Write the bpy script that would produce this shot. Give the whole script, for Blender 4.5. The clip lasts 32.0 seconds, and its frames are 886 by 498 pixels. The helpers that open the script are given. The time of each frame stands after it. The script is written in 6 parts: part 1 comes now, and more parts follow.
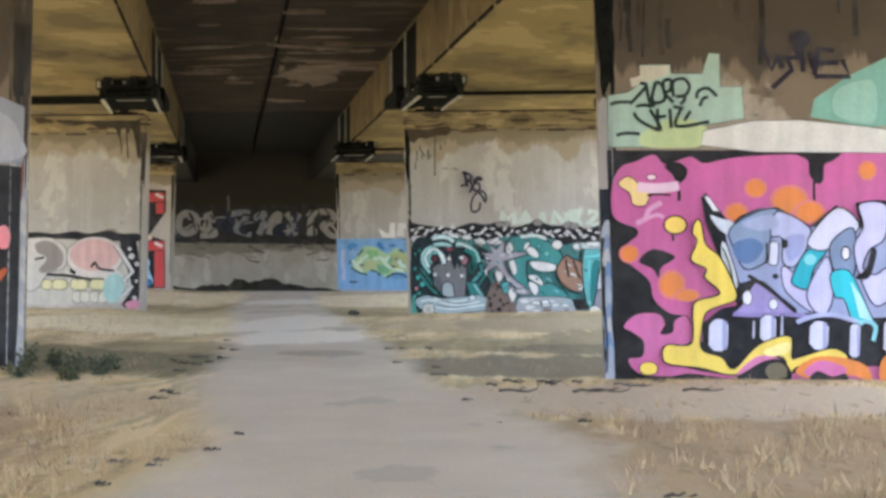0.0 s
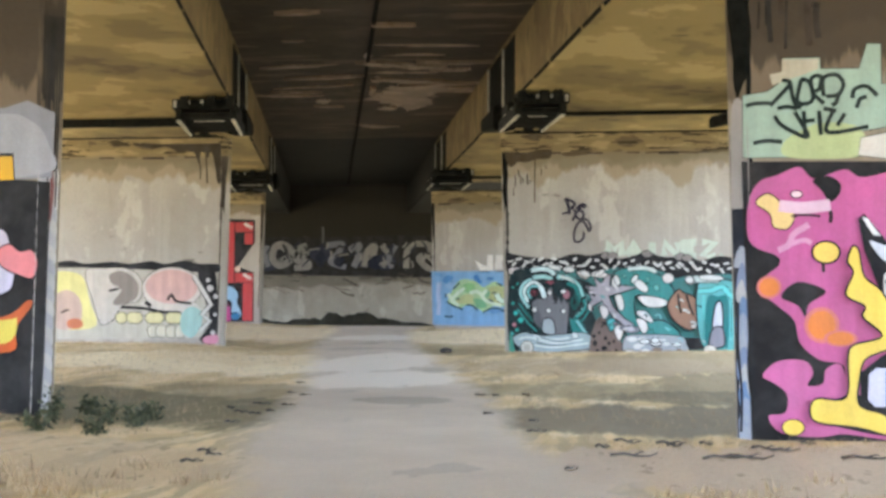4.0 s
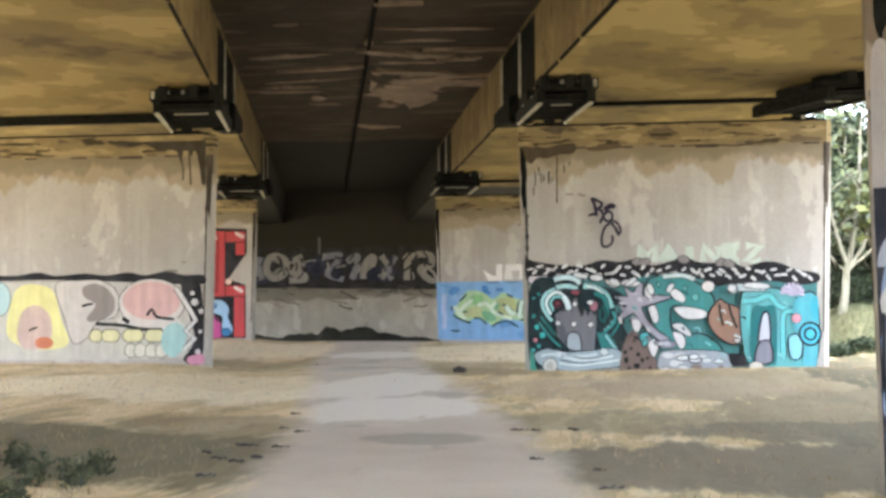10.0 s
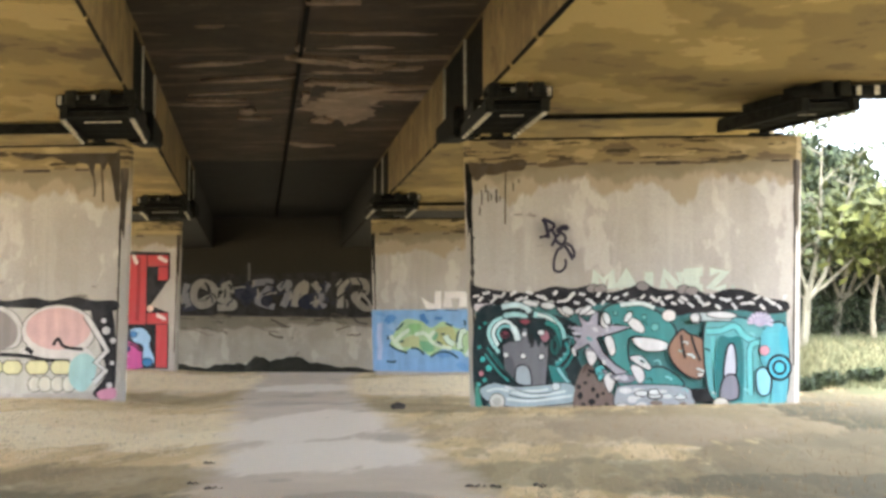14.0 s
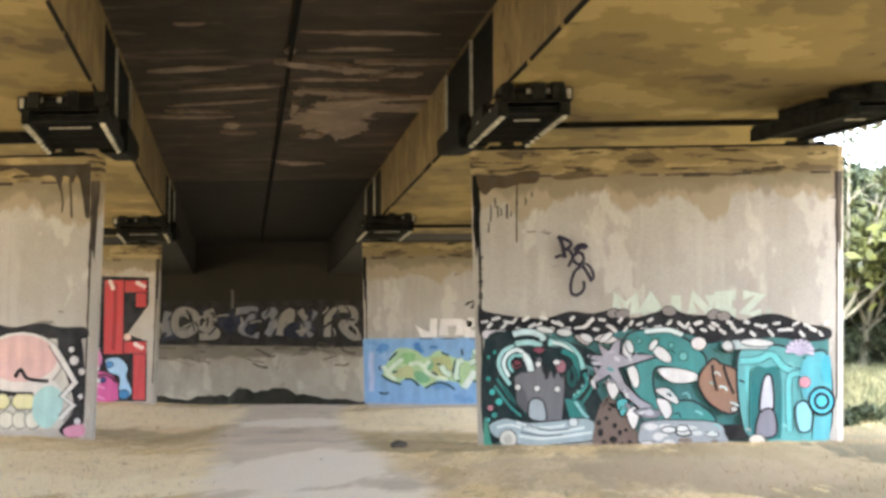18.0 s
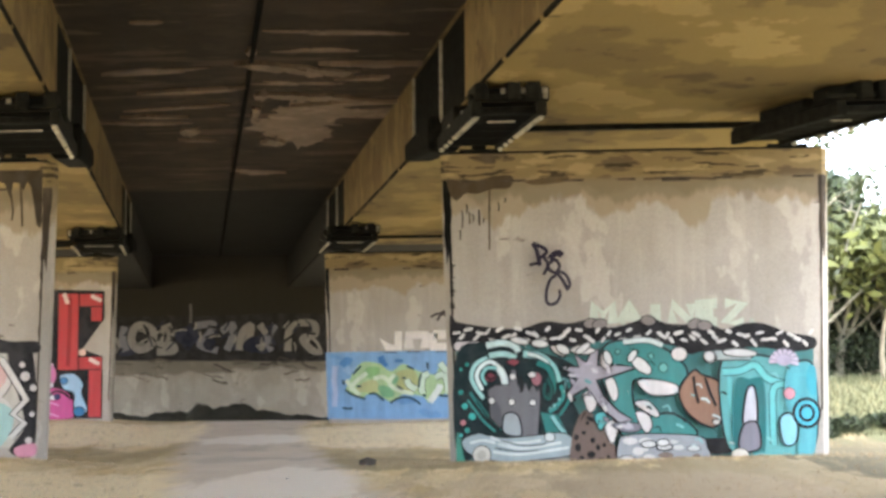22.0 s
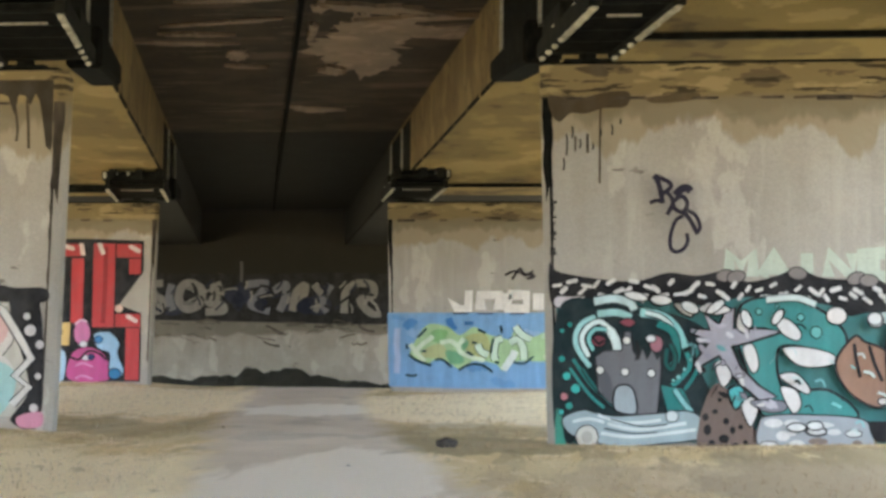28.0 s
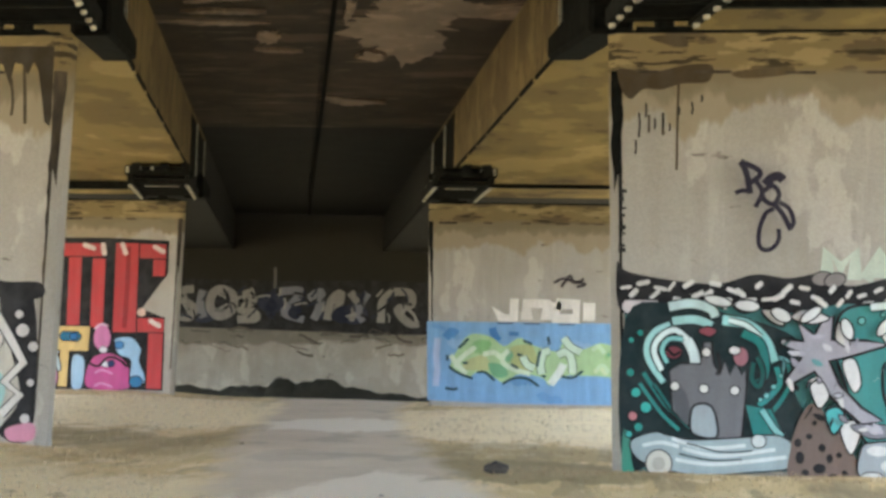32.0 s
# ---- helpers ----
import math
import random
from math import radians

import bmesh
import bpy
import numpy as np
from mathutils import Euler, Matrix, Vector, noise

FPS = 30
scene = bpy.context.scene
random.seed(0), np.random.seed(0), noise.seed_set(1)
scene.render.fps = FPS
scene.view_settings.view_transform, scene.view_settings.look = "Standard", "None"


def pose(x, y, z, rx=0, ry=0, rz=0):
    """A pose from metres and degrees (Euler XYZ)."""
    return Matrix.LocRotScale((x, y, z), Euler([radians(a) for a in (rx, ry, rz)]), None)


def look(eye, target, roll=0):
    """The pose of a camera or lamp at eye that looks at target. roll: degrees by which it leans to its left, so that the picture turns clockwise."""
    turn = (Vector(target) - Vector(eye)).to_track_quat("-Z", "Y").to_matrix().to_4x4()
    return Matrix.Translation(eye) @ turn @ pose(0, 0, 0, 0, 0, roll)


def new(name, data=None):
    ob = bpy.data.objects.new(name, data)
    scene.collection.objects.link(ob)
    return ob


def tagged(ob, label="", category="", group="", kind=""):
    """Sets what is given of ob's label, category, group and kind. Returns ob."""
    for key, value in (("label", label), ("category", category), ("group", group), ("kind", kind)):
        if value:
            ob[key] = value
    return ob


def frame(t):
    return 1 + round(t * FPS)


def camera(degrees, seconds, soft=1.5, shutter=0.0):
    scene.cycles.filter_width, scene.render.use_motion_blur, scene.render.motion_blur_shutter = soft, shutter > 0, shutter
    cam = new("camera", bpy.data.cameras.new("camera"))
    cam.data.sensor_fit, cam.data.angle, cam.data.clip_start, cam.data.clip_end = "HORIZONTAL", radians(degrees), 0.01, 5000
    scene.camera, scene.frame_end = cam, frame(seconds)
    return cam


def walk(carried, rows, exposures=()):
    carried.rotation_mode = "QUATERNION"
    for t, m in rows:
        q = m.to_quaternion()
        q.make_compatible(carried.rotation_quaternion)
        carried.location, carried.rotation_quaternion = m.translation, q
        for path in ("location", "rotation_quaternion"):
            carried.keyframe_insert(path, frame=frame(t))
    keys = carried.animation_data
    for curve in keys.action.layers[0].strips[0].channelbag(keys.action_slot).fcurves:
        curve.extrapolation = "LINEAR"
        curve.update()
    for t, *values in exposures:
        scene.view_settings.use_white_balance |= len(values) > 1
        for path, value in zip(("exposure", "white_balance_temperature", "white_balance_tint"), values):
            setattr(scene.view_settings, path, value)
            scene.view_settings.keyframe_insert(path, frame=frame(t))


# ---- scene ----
EXPOSURE = 3.3
import colorsys

# ---- camera: seconds, eye, yaw to the left of +y, pitch up, roll ----
cam = camera(34.0, 32.0, soft=3.2)
PATH = [
    (0, 4.852, -19.690, 1.744, 4.46, 0.34, -0.14),
    (0.5, 4.821, -19.180, 1.719, 4.78, 0.63, -0.05),
    (1, 4.830, -18.629, 1.745, 5.45, 0.90, -0.05),
    (1.5, 4.771, -18.138, 1.740, 6.28, 1.24, 0.19),
    (2, 4.772, -17.754, 1.751, 6.94, 1.37, 0.24),
    (2.5, 4.737, -17.298, 1.737, 7.64, 1.44, 0.26),
    (3, 4.684, -16.833, 1.702, 8.13, 1.74, 0.29),
    (3.5, 4.650, -16.372, 1.732, 8.51, 1.66, 0.17),
    (5.5, 4.148, -14.780, 1.700, 7.24, 1.83, 0.05),
    (6, 3.987, -14.563, 1.730, 6.59, 1.66, -0.20),
    (6.5, 3.865, -14.015, 1.718, 6.30, 1.58, -0.56),
    (7, 3.689, -13.540, 1.699, 5.28, 1.60, -0.49),
    (7.5, 3.588, -13.044, 1.703, 5.31, 1.35, -0.84),
    (8, 3.490, -12.554, 1.712, 5.78, 1.17, -0.87),
    (8.5, 3.417, -12.342, 1.699, 6.23, 1.23, -0.81),
    (9, 3.458, -11.848, 1.708, 7.16, 1.29, -0.86),
    (9.5, 3.365, -11.257, 1.728, 7.98, 1.67, -0.46),
    (10, 3.403, -11.079, 1.709, 8.28, 2.19, -0.29),
    (10.5, 3.292, -10.397, 1.723, 8.64, 2.34, -0.28),
    (11, 3.189, -9.928, 1.693, 8.65, 2.82, 0.05),
    (11.5, 3.127, -9.563, 1.720, 8.43, 2.87, -0.17),
    (12, 3.065, -9.243, 1.726, 8.15, 2.92, -0.04),
    (12.5, 2.989, -8.973, 1.727, 7.40, 2.92, 0.01),
    (13, 2.871, -8.245, 1.765, 6.79, 2.88, 0.02),
    (13.5, 2.836, -7.960, 1.689, 6.29, 3.33, 0.27),
    (14, 2.783, -7.597, 1.740, 5.64, 3.31, -0.09),
    (14.5, 2.690, -7.215, 1.748, 5.20, 3.25, -0.05),
    (16.5, 2.185, -5.568, 1.725, 4.37, 3.75, -0.24),
    (17, 2.101, -5.015, 1.736, 4.64, 3.97, -0.26),
    (17.5, 1.986, -4.405, 1.720, 4.86, 4.43, -0.07),
    (18, 1.927, -4.028, 1.745, 4.99, 4.48, -0.13),
    (18.5, 1.861, -3.424, 1.758, 5.22, 4.87, 0.16),
    (19, 1.782, -3.026, 1.742, 5.03, 5.37, 0.09),
    (19.5, 1.782, -2.935, 1.710, 4.80, 5.35, -0.24),
    (20, 1.756, -2.801, 1.736, 4.27, 5.10, -0.20),
    (20.5, 1.711, -2.973, 1.723, 3.60, 4.87, -0.36),
    (21, 1.702, -3.055, 1.683, 3.36, 4.82, -0.36),
    (21.5, 1.703, -3.146, 1.689, 3.34, 4.77, -0.46),
    (22, 1.544, -2.638, 1.715, 3.33, 5.04, -0.53),
    (22.5, 1.398, -1.668, 1.721, 3.80, 5.40, -0.46),
    (23, 1.173, -0.846, 1.704, 4.10, 5.97, -0.42),
    (23.5, 1.070, -0.263, 1.664, 4.60, 6.29, -0.47),
    (24, 0.976, 0.159, 1.676, 5.06, 6.39, -0.04),
    (24.5, 0.890, 0.599, 1.681, 5.23, 6.35, 0.12),
    (25, 0.881, 1.045, 1.635, 5.53, 5.99, 0.33),
    (25.5, 0.729, 1.695, 1.619, 5.91, 5.63, 0.57),
    (26, 0.716, 1.834, 1.602, 5.73, 5.06, 0.54),
    (26.5, 0.638, 2.217, 1.611, 5.69, 4.46, 0.56),
    (28.5, 0.319, 4.013, 1.606, 5.47, 3.51, 0.41),
    (29, 0.234, 4.496, 1.594, 5.67, 3.15, 0.40),
    (29.5, 0.108, 5.007, 1.557, 5.84, 3.00, 0.51),
    (30, 0.121, 5.310, 1.558, 6.12, 2.72, 0.68),
    (30.5, 0.066, 5.668, 1.550, 6.48, 2.70, 0.91),
    (31, -0.049, 6.094, 1.554, 6.50, 3.05, 1.00),
    (31.5, -0.108, 6.520, 1.547, 6.73, 3.49, 0.98),
    (32, -0.157, 7.032, 1.527, 7.02, 4.28, 1.35),
]
walk(cam, [(t, pose(x, y, z, 90 + pitch, 0, yaw) @ pose(0, 0, 0, 0, 0, roll)) for t, x, y, z, yaw, pitch, roll in PATH],
     exposures=tuple((t, e + EXPOSURE, k, tint) for t, e, k, tint in ((0, 0.15, 5450, 8), (3, 0.34, 5450, 7), (6, 0.45, 5500, 7), (8, 0.28, 5550, 8), (12, 0.54, 5900, 9), (16, 0.34, 6000, 10), (17.2, 0.39, 6000, 10), (19, 0.63, 6000, 11), (20, 0.46, 6000, 11), (21, 0.34, 6000, 11), (22.5, 0.42, 5900, 10), (23.2, 0.62, 5720, 5), (25, 0.66, 5680, 4), (26, 0.27, 5680, 4), (29, 0.25, 5760, 5), (30, 0.09, 5780, 5), (31, 0.17, 5780, 4), (32, 0.3, 5760, 4))))

# ---- daylight: a hazy bright sky, veiled sun from behind the walker ----
SUN_HEIGHT, SUN_SIDE = 50.0, 178.0
world = bpy.data.worlds.new("sky")
scene.world = world
world.use_nodes = True
wn = world.node_tree
sky = wn.nodes.new("ShaderNodeTexSky")
sky.sky_type, sky.sun_disc = "NISHITA", False
sky.sun_elevation, sky.sun_rotation = radians(SUN_HEIGHT), radians(SUN_SIDE)
sky.dust_density, sky.ozone_density = 4.0, 1.0
haze = wn.nodes.new("ShaderNodeHueSaturation")
haze.inputs["Saturation"].default_value = 0.35
wn.links.new(sky.outputs[0], haze.inputs["Color"])
wn.links.new(haze.outputs[0], wn.nodes["Background"].inputs[0])
wn.nodes["Background"].inputs[1].default_value = 0.15
sun = new("sun", bpy.data.lights.new("sun", "SUN"))
sun.data.energy, sun.data.angle, sun.data.color = 0.45, radians(30), (1.0, 0.95, 0.86)
se, sr = radians(SUN_HEIGHT), radians(SUN_SIDE)
sun.matrix_world = look((math.sin(sr) * math.cos(se) * 50, math.cos(sr) * math.cos(se) * 50, math.sin(se) * 50), (0, 0, 0))

# ---- materials ----
def material(name, rough=0.9, metal=0.0):
    m = bpy.data.materials.new(name)
    m.use_nodes = True
    b = m.node_tree.nodes["Principled BSDF"]
    b.inputs["Roughness"].default_value, b.inputs["Metallic"].default_value = rough, metal
    b.inputs["Specular IOR Level"].default_value = 0.25
    return m, m.node_tree, b


def nd(nt, kind, **values):
    n = nt.nodes.new("ShaderNode" + kind)
    for key, v in values.items():
        n.inputs[key.replace("_", " ")].default_value = v
    return n


def coords(nt, scale=(1, 1, 1)):
    geo = nt.nodes.new("ShaderNodeNewGeometry")
    mp = nt.nodes.new("ShaderNodeMapping")
    mp.inputs["Scale"].default_value = scale
    nt.links.new(geo.outputs["Position"], mp.inputs["Vector"])
    return mp.outputs["Vector"]


def noise_tex(nt, scale, detail=5.0, stretch=(1, 1, 1), rough=0.55):
    n = nd(nt, "TexNoise", Scale=scale, Detail=detail, Roughness=rough)
    nt.links.new(coords(nt, stretch), n.inputs["Vector"])
    return n.outputs["Fac"]


def ramp(nt, fac, *stops):
    r = nt.nodes.new("ShaderNodeValToRGB")
    while len(r.color_ramp.elements) < len(stops):
        r.color_ramp.elements.new(0.5)
    for e, (p, c) in zip(r.color_ramp.elements, stops):
        e.position, e.color = p, (*c, 1) if len(c) == 3 else c
    nt.links.new(fac, r.inputs[0])
    return r.outputs[0]


def mix(nt, fac, a, b, mode="MIX"):
    n = nt.nodes.new("ShaderNodeMix")
    n.data_type, n.blend_type = "RGBA", mode
    for sock, v in ((n.inputs["Factor"], fac), (n.inputs["A"], a), (n.inputs["B"], b)):
        if isinstance(v, (int, float)):
            sock.default_value = v
        elif isinstance(v, tuple):
            sock.default_value = (*v, 1)
        else:
            nt.links.new(v, sock)
    return n.outputs["Result"]


def bump(nt, b, fac, strength=0.4, dist=0.02):
    n = nd(nt, "Bump", Strength=strength, Distance=dist)
    nt.links.new(fac, n.inputs["Height"])
    nt.links.new(n.outputs[0], b.inputs["Normal"])


def grey(v):
    return (v, v, v)


def concrete(name, light, dark, stain, streak=0.6, blotch=0.5):
    """Cast concrete: mottled, with run-down streaks, rough patches and fine grain."""
    m, nt, b = material(name, 0.93)
    base = mix(nt, ramp(nt, noise_tex(nt, 0.5, 6), (0.35, grey(0)), (0.65, grey(1))), light, dark)
    runs = ramp(nt, noise_tex(nt, 2.2, 4, (1, 1, 0.12)), (0.5, grey(0)), (0.75, grey(streak * 0.8)))
    base = mix(nt, runs, base, stain)
    spots = ramp(nt, noise_tex(nt, 0.9, 7, (1, 1, 1), 0.65), (0.54, grey(0)), (0.57, grey(blotch)))
    base = mix(nt, spots, base, dark)
    pale = ramp(nt, noise_tex(nt, 0.7, 6, (1.2, 1.2, 0.6), 0.6), (0.56, grey(0)), (0.585, grey(0.55)))
    base = mix(nt, pale, base, tuple(min(1.0, c * 1.25) for c in light))
    scars = ramp(nt, noise_tex(nt, 1.6, 5, (0.5, 2.0, 2.0), 0.6), (0.67, grey(0)), (0.69, grey(0.7)))
    base = mix(nt, scars, base, tuple(c * 0.4 for c in stain))
    base = mix(nt, 0.35, base, ramp(nt, noise_tex(nt, 24, 3), (0.3, grey(0.55)), (0.7, grey(1.0))), "MULTIPLY")
    nt.links.new(base, b.inputs["Base Color"])
    bump(nt, b, noise_tex(nt, 9, 6), 0.5, 0.02)
    return m


def ragged_zone(nt, top, depth, amount, scale=0.8, stretch=0.35):
    """A mask from a height upwards, with a ragged, streaky lower limit."""
    geo = nt.nodes.new("ShaderNodeNewGeometry")
    sep = nt.nodes.new("ShaderNodeSeparateXYZ")
    nt.links.new(geo.outputs["Position"], sep.inputs[0])
    reach = nd(nt, "Math")
    reach.operation = "MULTIPLY_ADD"
    nt.links.new(noise_tex(nt, scale, 6, (1, 1, stretch), 0.6), reach.inputs[0])
    reach.inputs[1].default_value = depth * 2.6
    nt.links.new(sep.outputs["Z"], reach.inputs[2])
    shift = nd(nt, "Math")
    shift.operation = "MULTIPLY_ADD"
    nt.links.new(reach.outputs[0], shift.inputs[0])
    shift.inputs[1].default_value, shift.inputs[2].default_value = 0.1, 0.5 - 0.1 * (top + depth * 0.3)
    return ramp(nt, shift.outputs[0], (0.493, grey(0)), (0.505, grey(amount)))


def stain_or_shade(m, top, depth, colour, amount, scale=0.8, stretch=0.35):
    """A ragged coat above a height: brown water stains from a ledge, and the abutment's painted-in shade."""
    over(m, ragged_zone(m.node_tree, top, depth, amount, scale, stretch), colour)
    return m


def over(m, fac, colour):
    """Lay one more coat over a material's colour where fac is set."""
    nt = m.node_tree
    bs = nt.nodes["Principled BSDF"]
    old = bs.inputs["Base Color"].links[0].from_socket
    nt.links.new(mix(nt, fac, old, colour), bs.inputs["Base Color"])


def both(nt, a, b):
    return mix(nt, 1.0, a, b, "MULTIPLY")


def board_marks(m, pale, dark):
    """Faint upright marks of the shuttering boards and thin pale runs."""
    nt = m.node_tree
    over(m, ramp(nt, noise_tex(nt, 2.6, 4, (1, 1, 0.06), 0.6), (0.57, grey(0)), (0.60, grey(0.2))), pale)
    over(m, ramp(nt, noise_tex(nt, 4.2, 3, (1, 1, 0.04), 0.6), (0.60, grey(0)), (0.64, grey(0.18))), dark)


def cap_stain(m, low, pale, mid, deep):
    """The wet top of a pier: ochre and brown bands with a wavering lower limit and broken black lines."""
    nt = m.node_tree
    zone = ragged_zone(nt, low + 0.12, 0.12, 1.0, 0.9, 0.5)
    over(m, zone, ramp(nt, noise_tex(nt, 0.9, 6, (0.7, 0.7, 2.6), 0.6), (0.40, deep), (0.42, mid), (0.53, mid), (0.55, pale)))
    black = ramp(nt, noise_tex(nt, 1.4, 5, (0.6, 0.6, 4.5), 0.6), (0.565, grey(0)), (0.585, grey(0.9)))
    over(m, both(nt, zone, black), tuple(c * 0.3 for c in deep))


M_PIER = concrete("pier_concrete", (0.40, 0.37, 0.33), (0.335, 0.305, 0.267), (0.24, 0.21, 0.17), 0.4, 0.4)
board_marks(M_PIER, (0.46, 0.43, 0.385), (0.285, 0.26, 0.22))
stain_or_shade(M_PIER, 6.5, 1.05, (0.27, 0.225, 0.15), 0.85)
stain_or_shade(M_PIER, 6.5, 0.55, (0.215, 0.175, 0.11), 0.7)
stain_or_shade(M_PIER, 6.3, 0.55, (0.145, 0.118, 0.075), 0.55, 1.7, 0.16)
cap_stain(M_PIER, 6.17, (0.27, 0.21, 0.105), (0.19, 0.145, 0.072), (0.105, 0.08, 0.045))
M_PIER_NEAR = concrete("soiled_pier_concrete", (0.28, 0.238, 0.186), (0.20, 0.166, 0.123), (0.11, 0.088, 0.063), 0.5, 0.6)
board_marks(M_PIER_NEAR, (0.32, 0.275, 0.21), (0.15, 0.12, 0.09))
stain_or_shade(M_PIER_NEAR, 5.6, 1.5, (0.13, 0.10, 0.068), 0.92)
stain_or_shade(M_PIER_NEAR, 5.9, 0.8, (0.07, 0.055, 0.04), 0.8)
stain_or_shade(M_PIER_NEAR, 5.5, 0.7, (0.045, 0.035, 0.025), 0.85, 2.2, 0.08)
cap_stain(M_PIER_NEAR, 6.17, (0.20, 0.16, 0.09), (0.14, 0.11, 0.06), (0.08, 0.06, 0.035))
M_SOFFIT, nt, b = material("ochre_stained_soffit", 0.93)
base = ramp(nt, noise_tex(nt, 0.3, 8, (1, 0.75, 1), 0.6), (0.36, (0.085, 0.06, 0.023)), (0.39, (0.1552, 0.1115, 0.04025)), (0.47, (0.1667, 0.1207, 0.04255)), (0.49, (0.2185, 0.1598, 0.05405)), (0.57, (0.23, 0.1679, 0.0575)), (0.585, (0.315, 0.235, 0.09)))
base = mix(nt, ramp(nt, noise_tex(nt, 1.3, 6, (0.5, 1.6, 1), 0.6), (0.66, grey(0)), (0.68, grey(0.75))), base, (0.06325, 0.0437, 0.0207))
base = mix(nt, 0.3, base, ramp(nt, noise_tex(nt, 20, 3), (0.3, grey(0.55)), (0.7, grey(1.0))), "MULTIPLY")
nt.links.new(base, b.inputs["Base Color"])
bump(nt, b, noise_tex(nt, 9, 6), 0.5, 0.02)
M_WEB = concrete("girder_side_concrete", (0.17, 0.124, 0.052), (0.10, 0.072, 0.032), (0.035, 0.026, 0.016), 0.12, 0.95)
M_SLAB = concrete("dark_brown_deck_slab", (0.047, 0.0345, 0.0225), (0.032, 0.0235, 0.0155), (0.017, 0.013, 0.0095), 0.4, 0.5)
M_ABUT = concrete("abutment_concrete", (0.40, 0.365, 0.305), (0.31, 0.28, 0.23), (0.17, 0.15, 0.12), 0.25, 0.6)
stain_or_shade(M_ABUT, 2.9, 0.75, (0.15, 0.13, 0.10), 0.75, 0.35, 0.9)
# abutment top coloured near black for the shade under the deck
stain_or_shade(M_ABUT, 6.25, 0.8, (0.02, 0.018, 0.014), 0.96)
M_GRIME, nt, b = material("black_grime", 0.9)
nt.links.new(ramp(nt, noise_tex(nt, 4, 5, (1, 1, 0.3)), (0.35, (0.02, 0.016, 0.012)), (0.7, (0.09, 0.07, 0.05))), b.inputs["Base Color"])
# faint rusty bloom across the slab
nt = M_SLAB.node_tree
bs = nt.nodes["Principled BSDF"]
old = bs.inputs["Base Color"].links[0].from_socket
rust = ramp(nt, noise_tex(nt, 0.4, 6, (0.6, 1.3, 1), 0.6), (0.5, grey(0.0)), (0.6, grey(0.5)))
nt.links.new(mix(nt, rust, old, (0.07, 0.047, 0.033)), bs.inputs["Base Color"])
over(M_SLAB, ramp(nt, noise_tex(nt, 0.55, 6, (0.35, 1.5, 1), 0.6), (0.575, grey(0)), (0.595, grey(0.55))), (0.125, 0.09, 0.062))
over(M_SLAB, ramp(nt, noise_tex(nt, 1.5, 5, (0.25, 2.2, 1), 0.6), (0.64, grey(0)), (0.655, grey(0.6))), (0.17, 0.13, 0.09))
# darkened concrete for the last span: its deep shade is in the colour
M_FAR_SHADE = concrete("shade_dark_concrete", (0.012, 0.0115, 0.0095), (0.008, 0.0075, 0.0062), (0.005, 0.0048, 0.004), 0.3, 0.4)
M_BLOOM = concrete("brown_lime_bloom", (0.28, 0.213, 0.155), (0.19, 0.145, 0.105), (0.07, 0.053, 0.036), 0.3, 0.8)
M_BLACK, nt, b = material("dull_black", 0.95)
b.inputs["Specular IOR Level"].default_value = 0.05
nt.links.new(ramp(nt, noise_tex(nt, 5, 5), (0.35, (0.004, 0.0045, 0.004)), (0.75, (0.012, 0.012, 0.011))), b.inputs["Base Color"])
M_STEEL, nt, b = material("dark_bearing_steel", 0.85, 0.0)
b.inputs["Specular IOR Level"].default_value = 0.08
nt.links.new(ramp(nt, noise_tex(nt, 5, 5), (0.35, (0.005, 0.0055, 0.005)), (0.75, (0.018, 0.018, 0.015))), b.inputs["Base Color"])
bump(nt, b, noise_tex(nt, 20, 4), 0.5, 0.01)
M_TIP, nt, b = material("pale_lime_runs", 0.8)
nt.links.new(ramp(nt, noise_tex(nt, 9, 4), (0.3, (0.2, 0.185, 0.14)), (0.7, (0.45, 0.43, 0.36))), b.inputs["Base Color"])

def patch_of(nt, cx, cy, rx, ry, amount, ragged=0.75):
    """A ragged patch of another colour round a spot of the ground."""
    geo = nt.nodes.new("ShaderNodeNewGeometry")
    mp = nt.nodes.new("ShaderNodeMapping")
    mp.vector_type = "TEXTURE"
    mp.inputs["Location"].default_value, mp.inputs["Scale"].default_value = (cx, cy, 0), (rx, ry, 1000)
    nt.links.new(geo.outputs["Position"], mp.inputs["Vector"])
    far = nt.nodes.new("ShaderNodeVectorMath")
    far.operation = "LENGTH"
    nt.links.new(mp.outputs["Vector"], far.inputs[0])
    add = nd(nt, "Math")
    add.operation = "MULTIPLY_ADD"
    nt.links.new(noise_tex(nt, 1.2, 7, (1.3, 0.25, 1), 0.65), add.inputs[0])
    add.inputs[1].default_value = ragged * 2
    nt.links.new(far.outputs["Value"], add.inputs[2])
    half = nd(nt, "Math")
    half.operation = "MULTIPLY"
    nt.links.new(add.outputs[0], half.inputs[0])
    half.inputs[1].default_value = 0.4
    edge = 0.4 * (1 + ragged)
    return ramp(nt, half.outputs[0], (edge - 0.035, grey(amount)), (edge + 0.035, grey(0)))


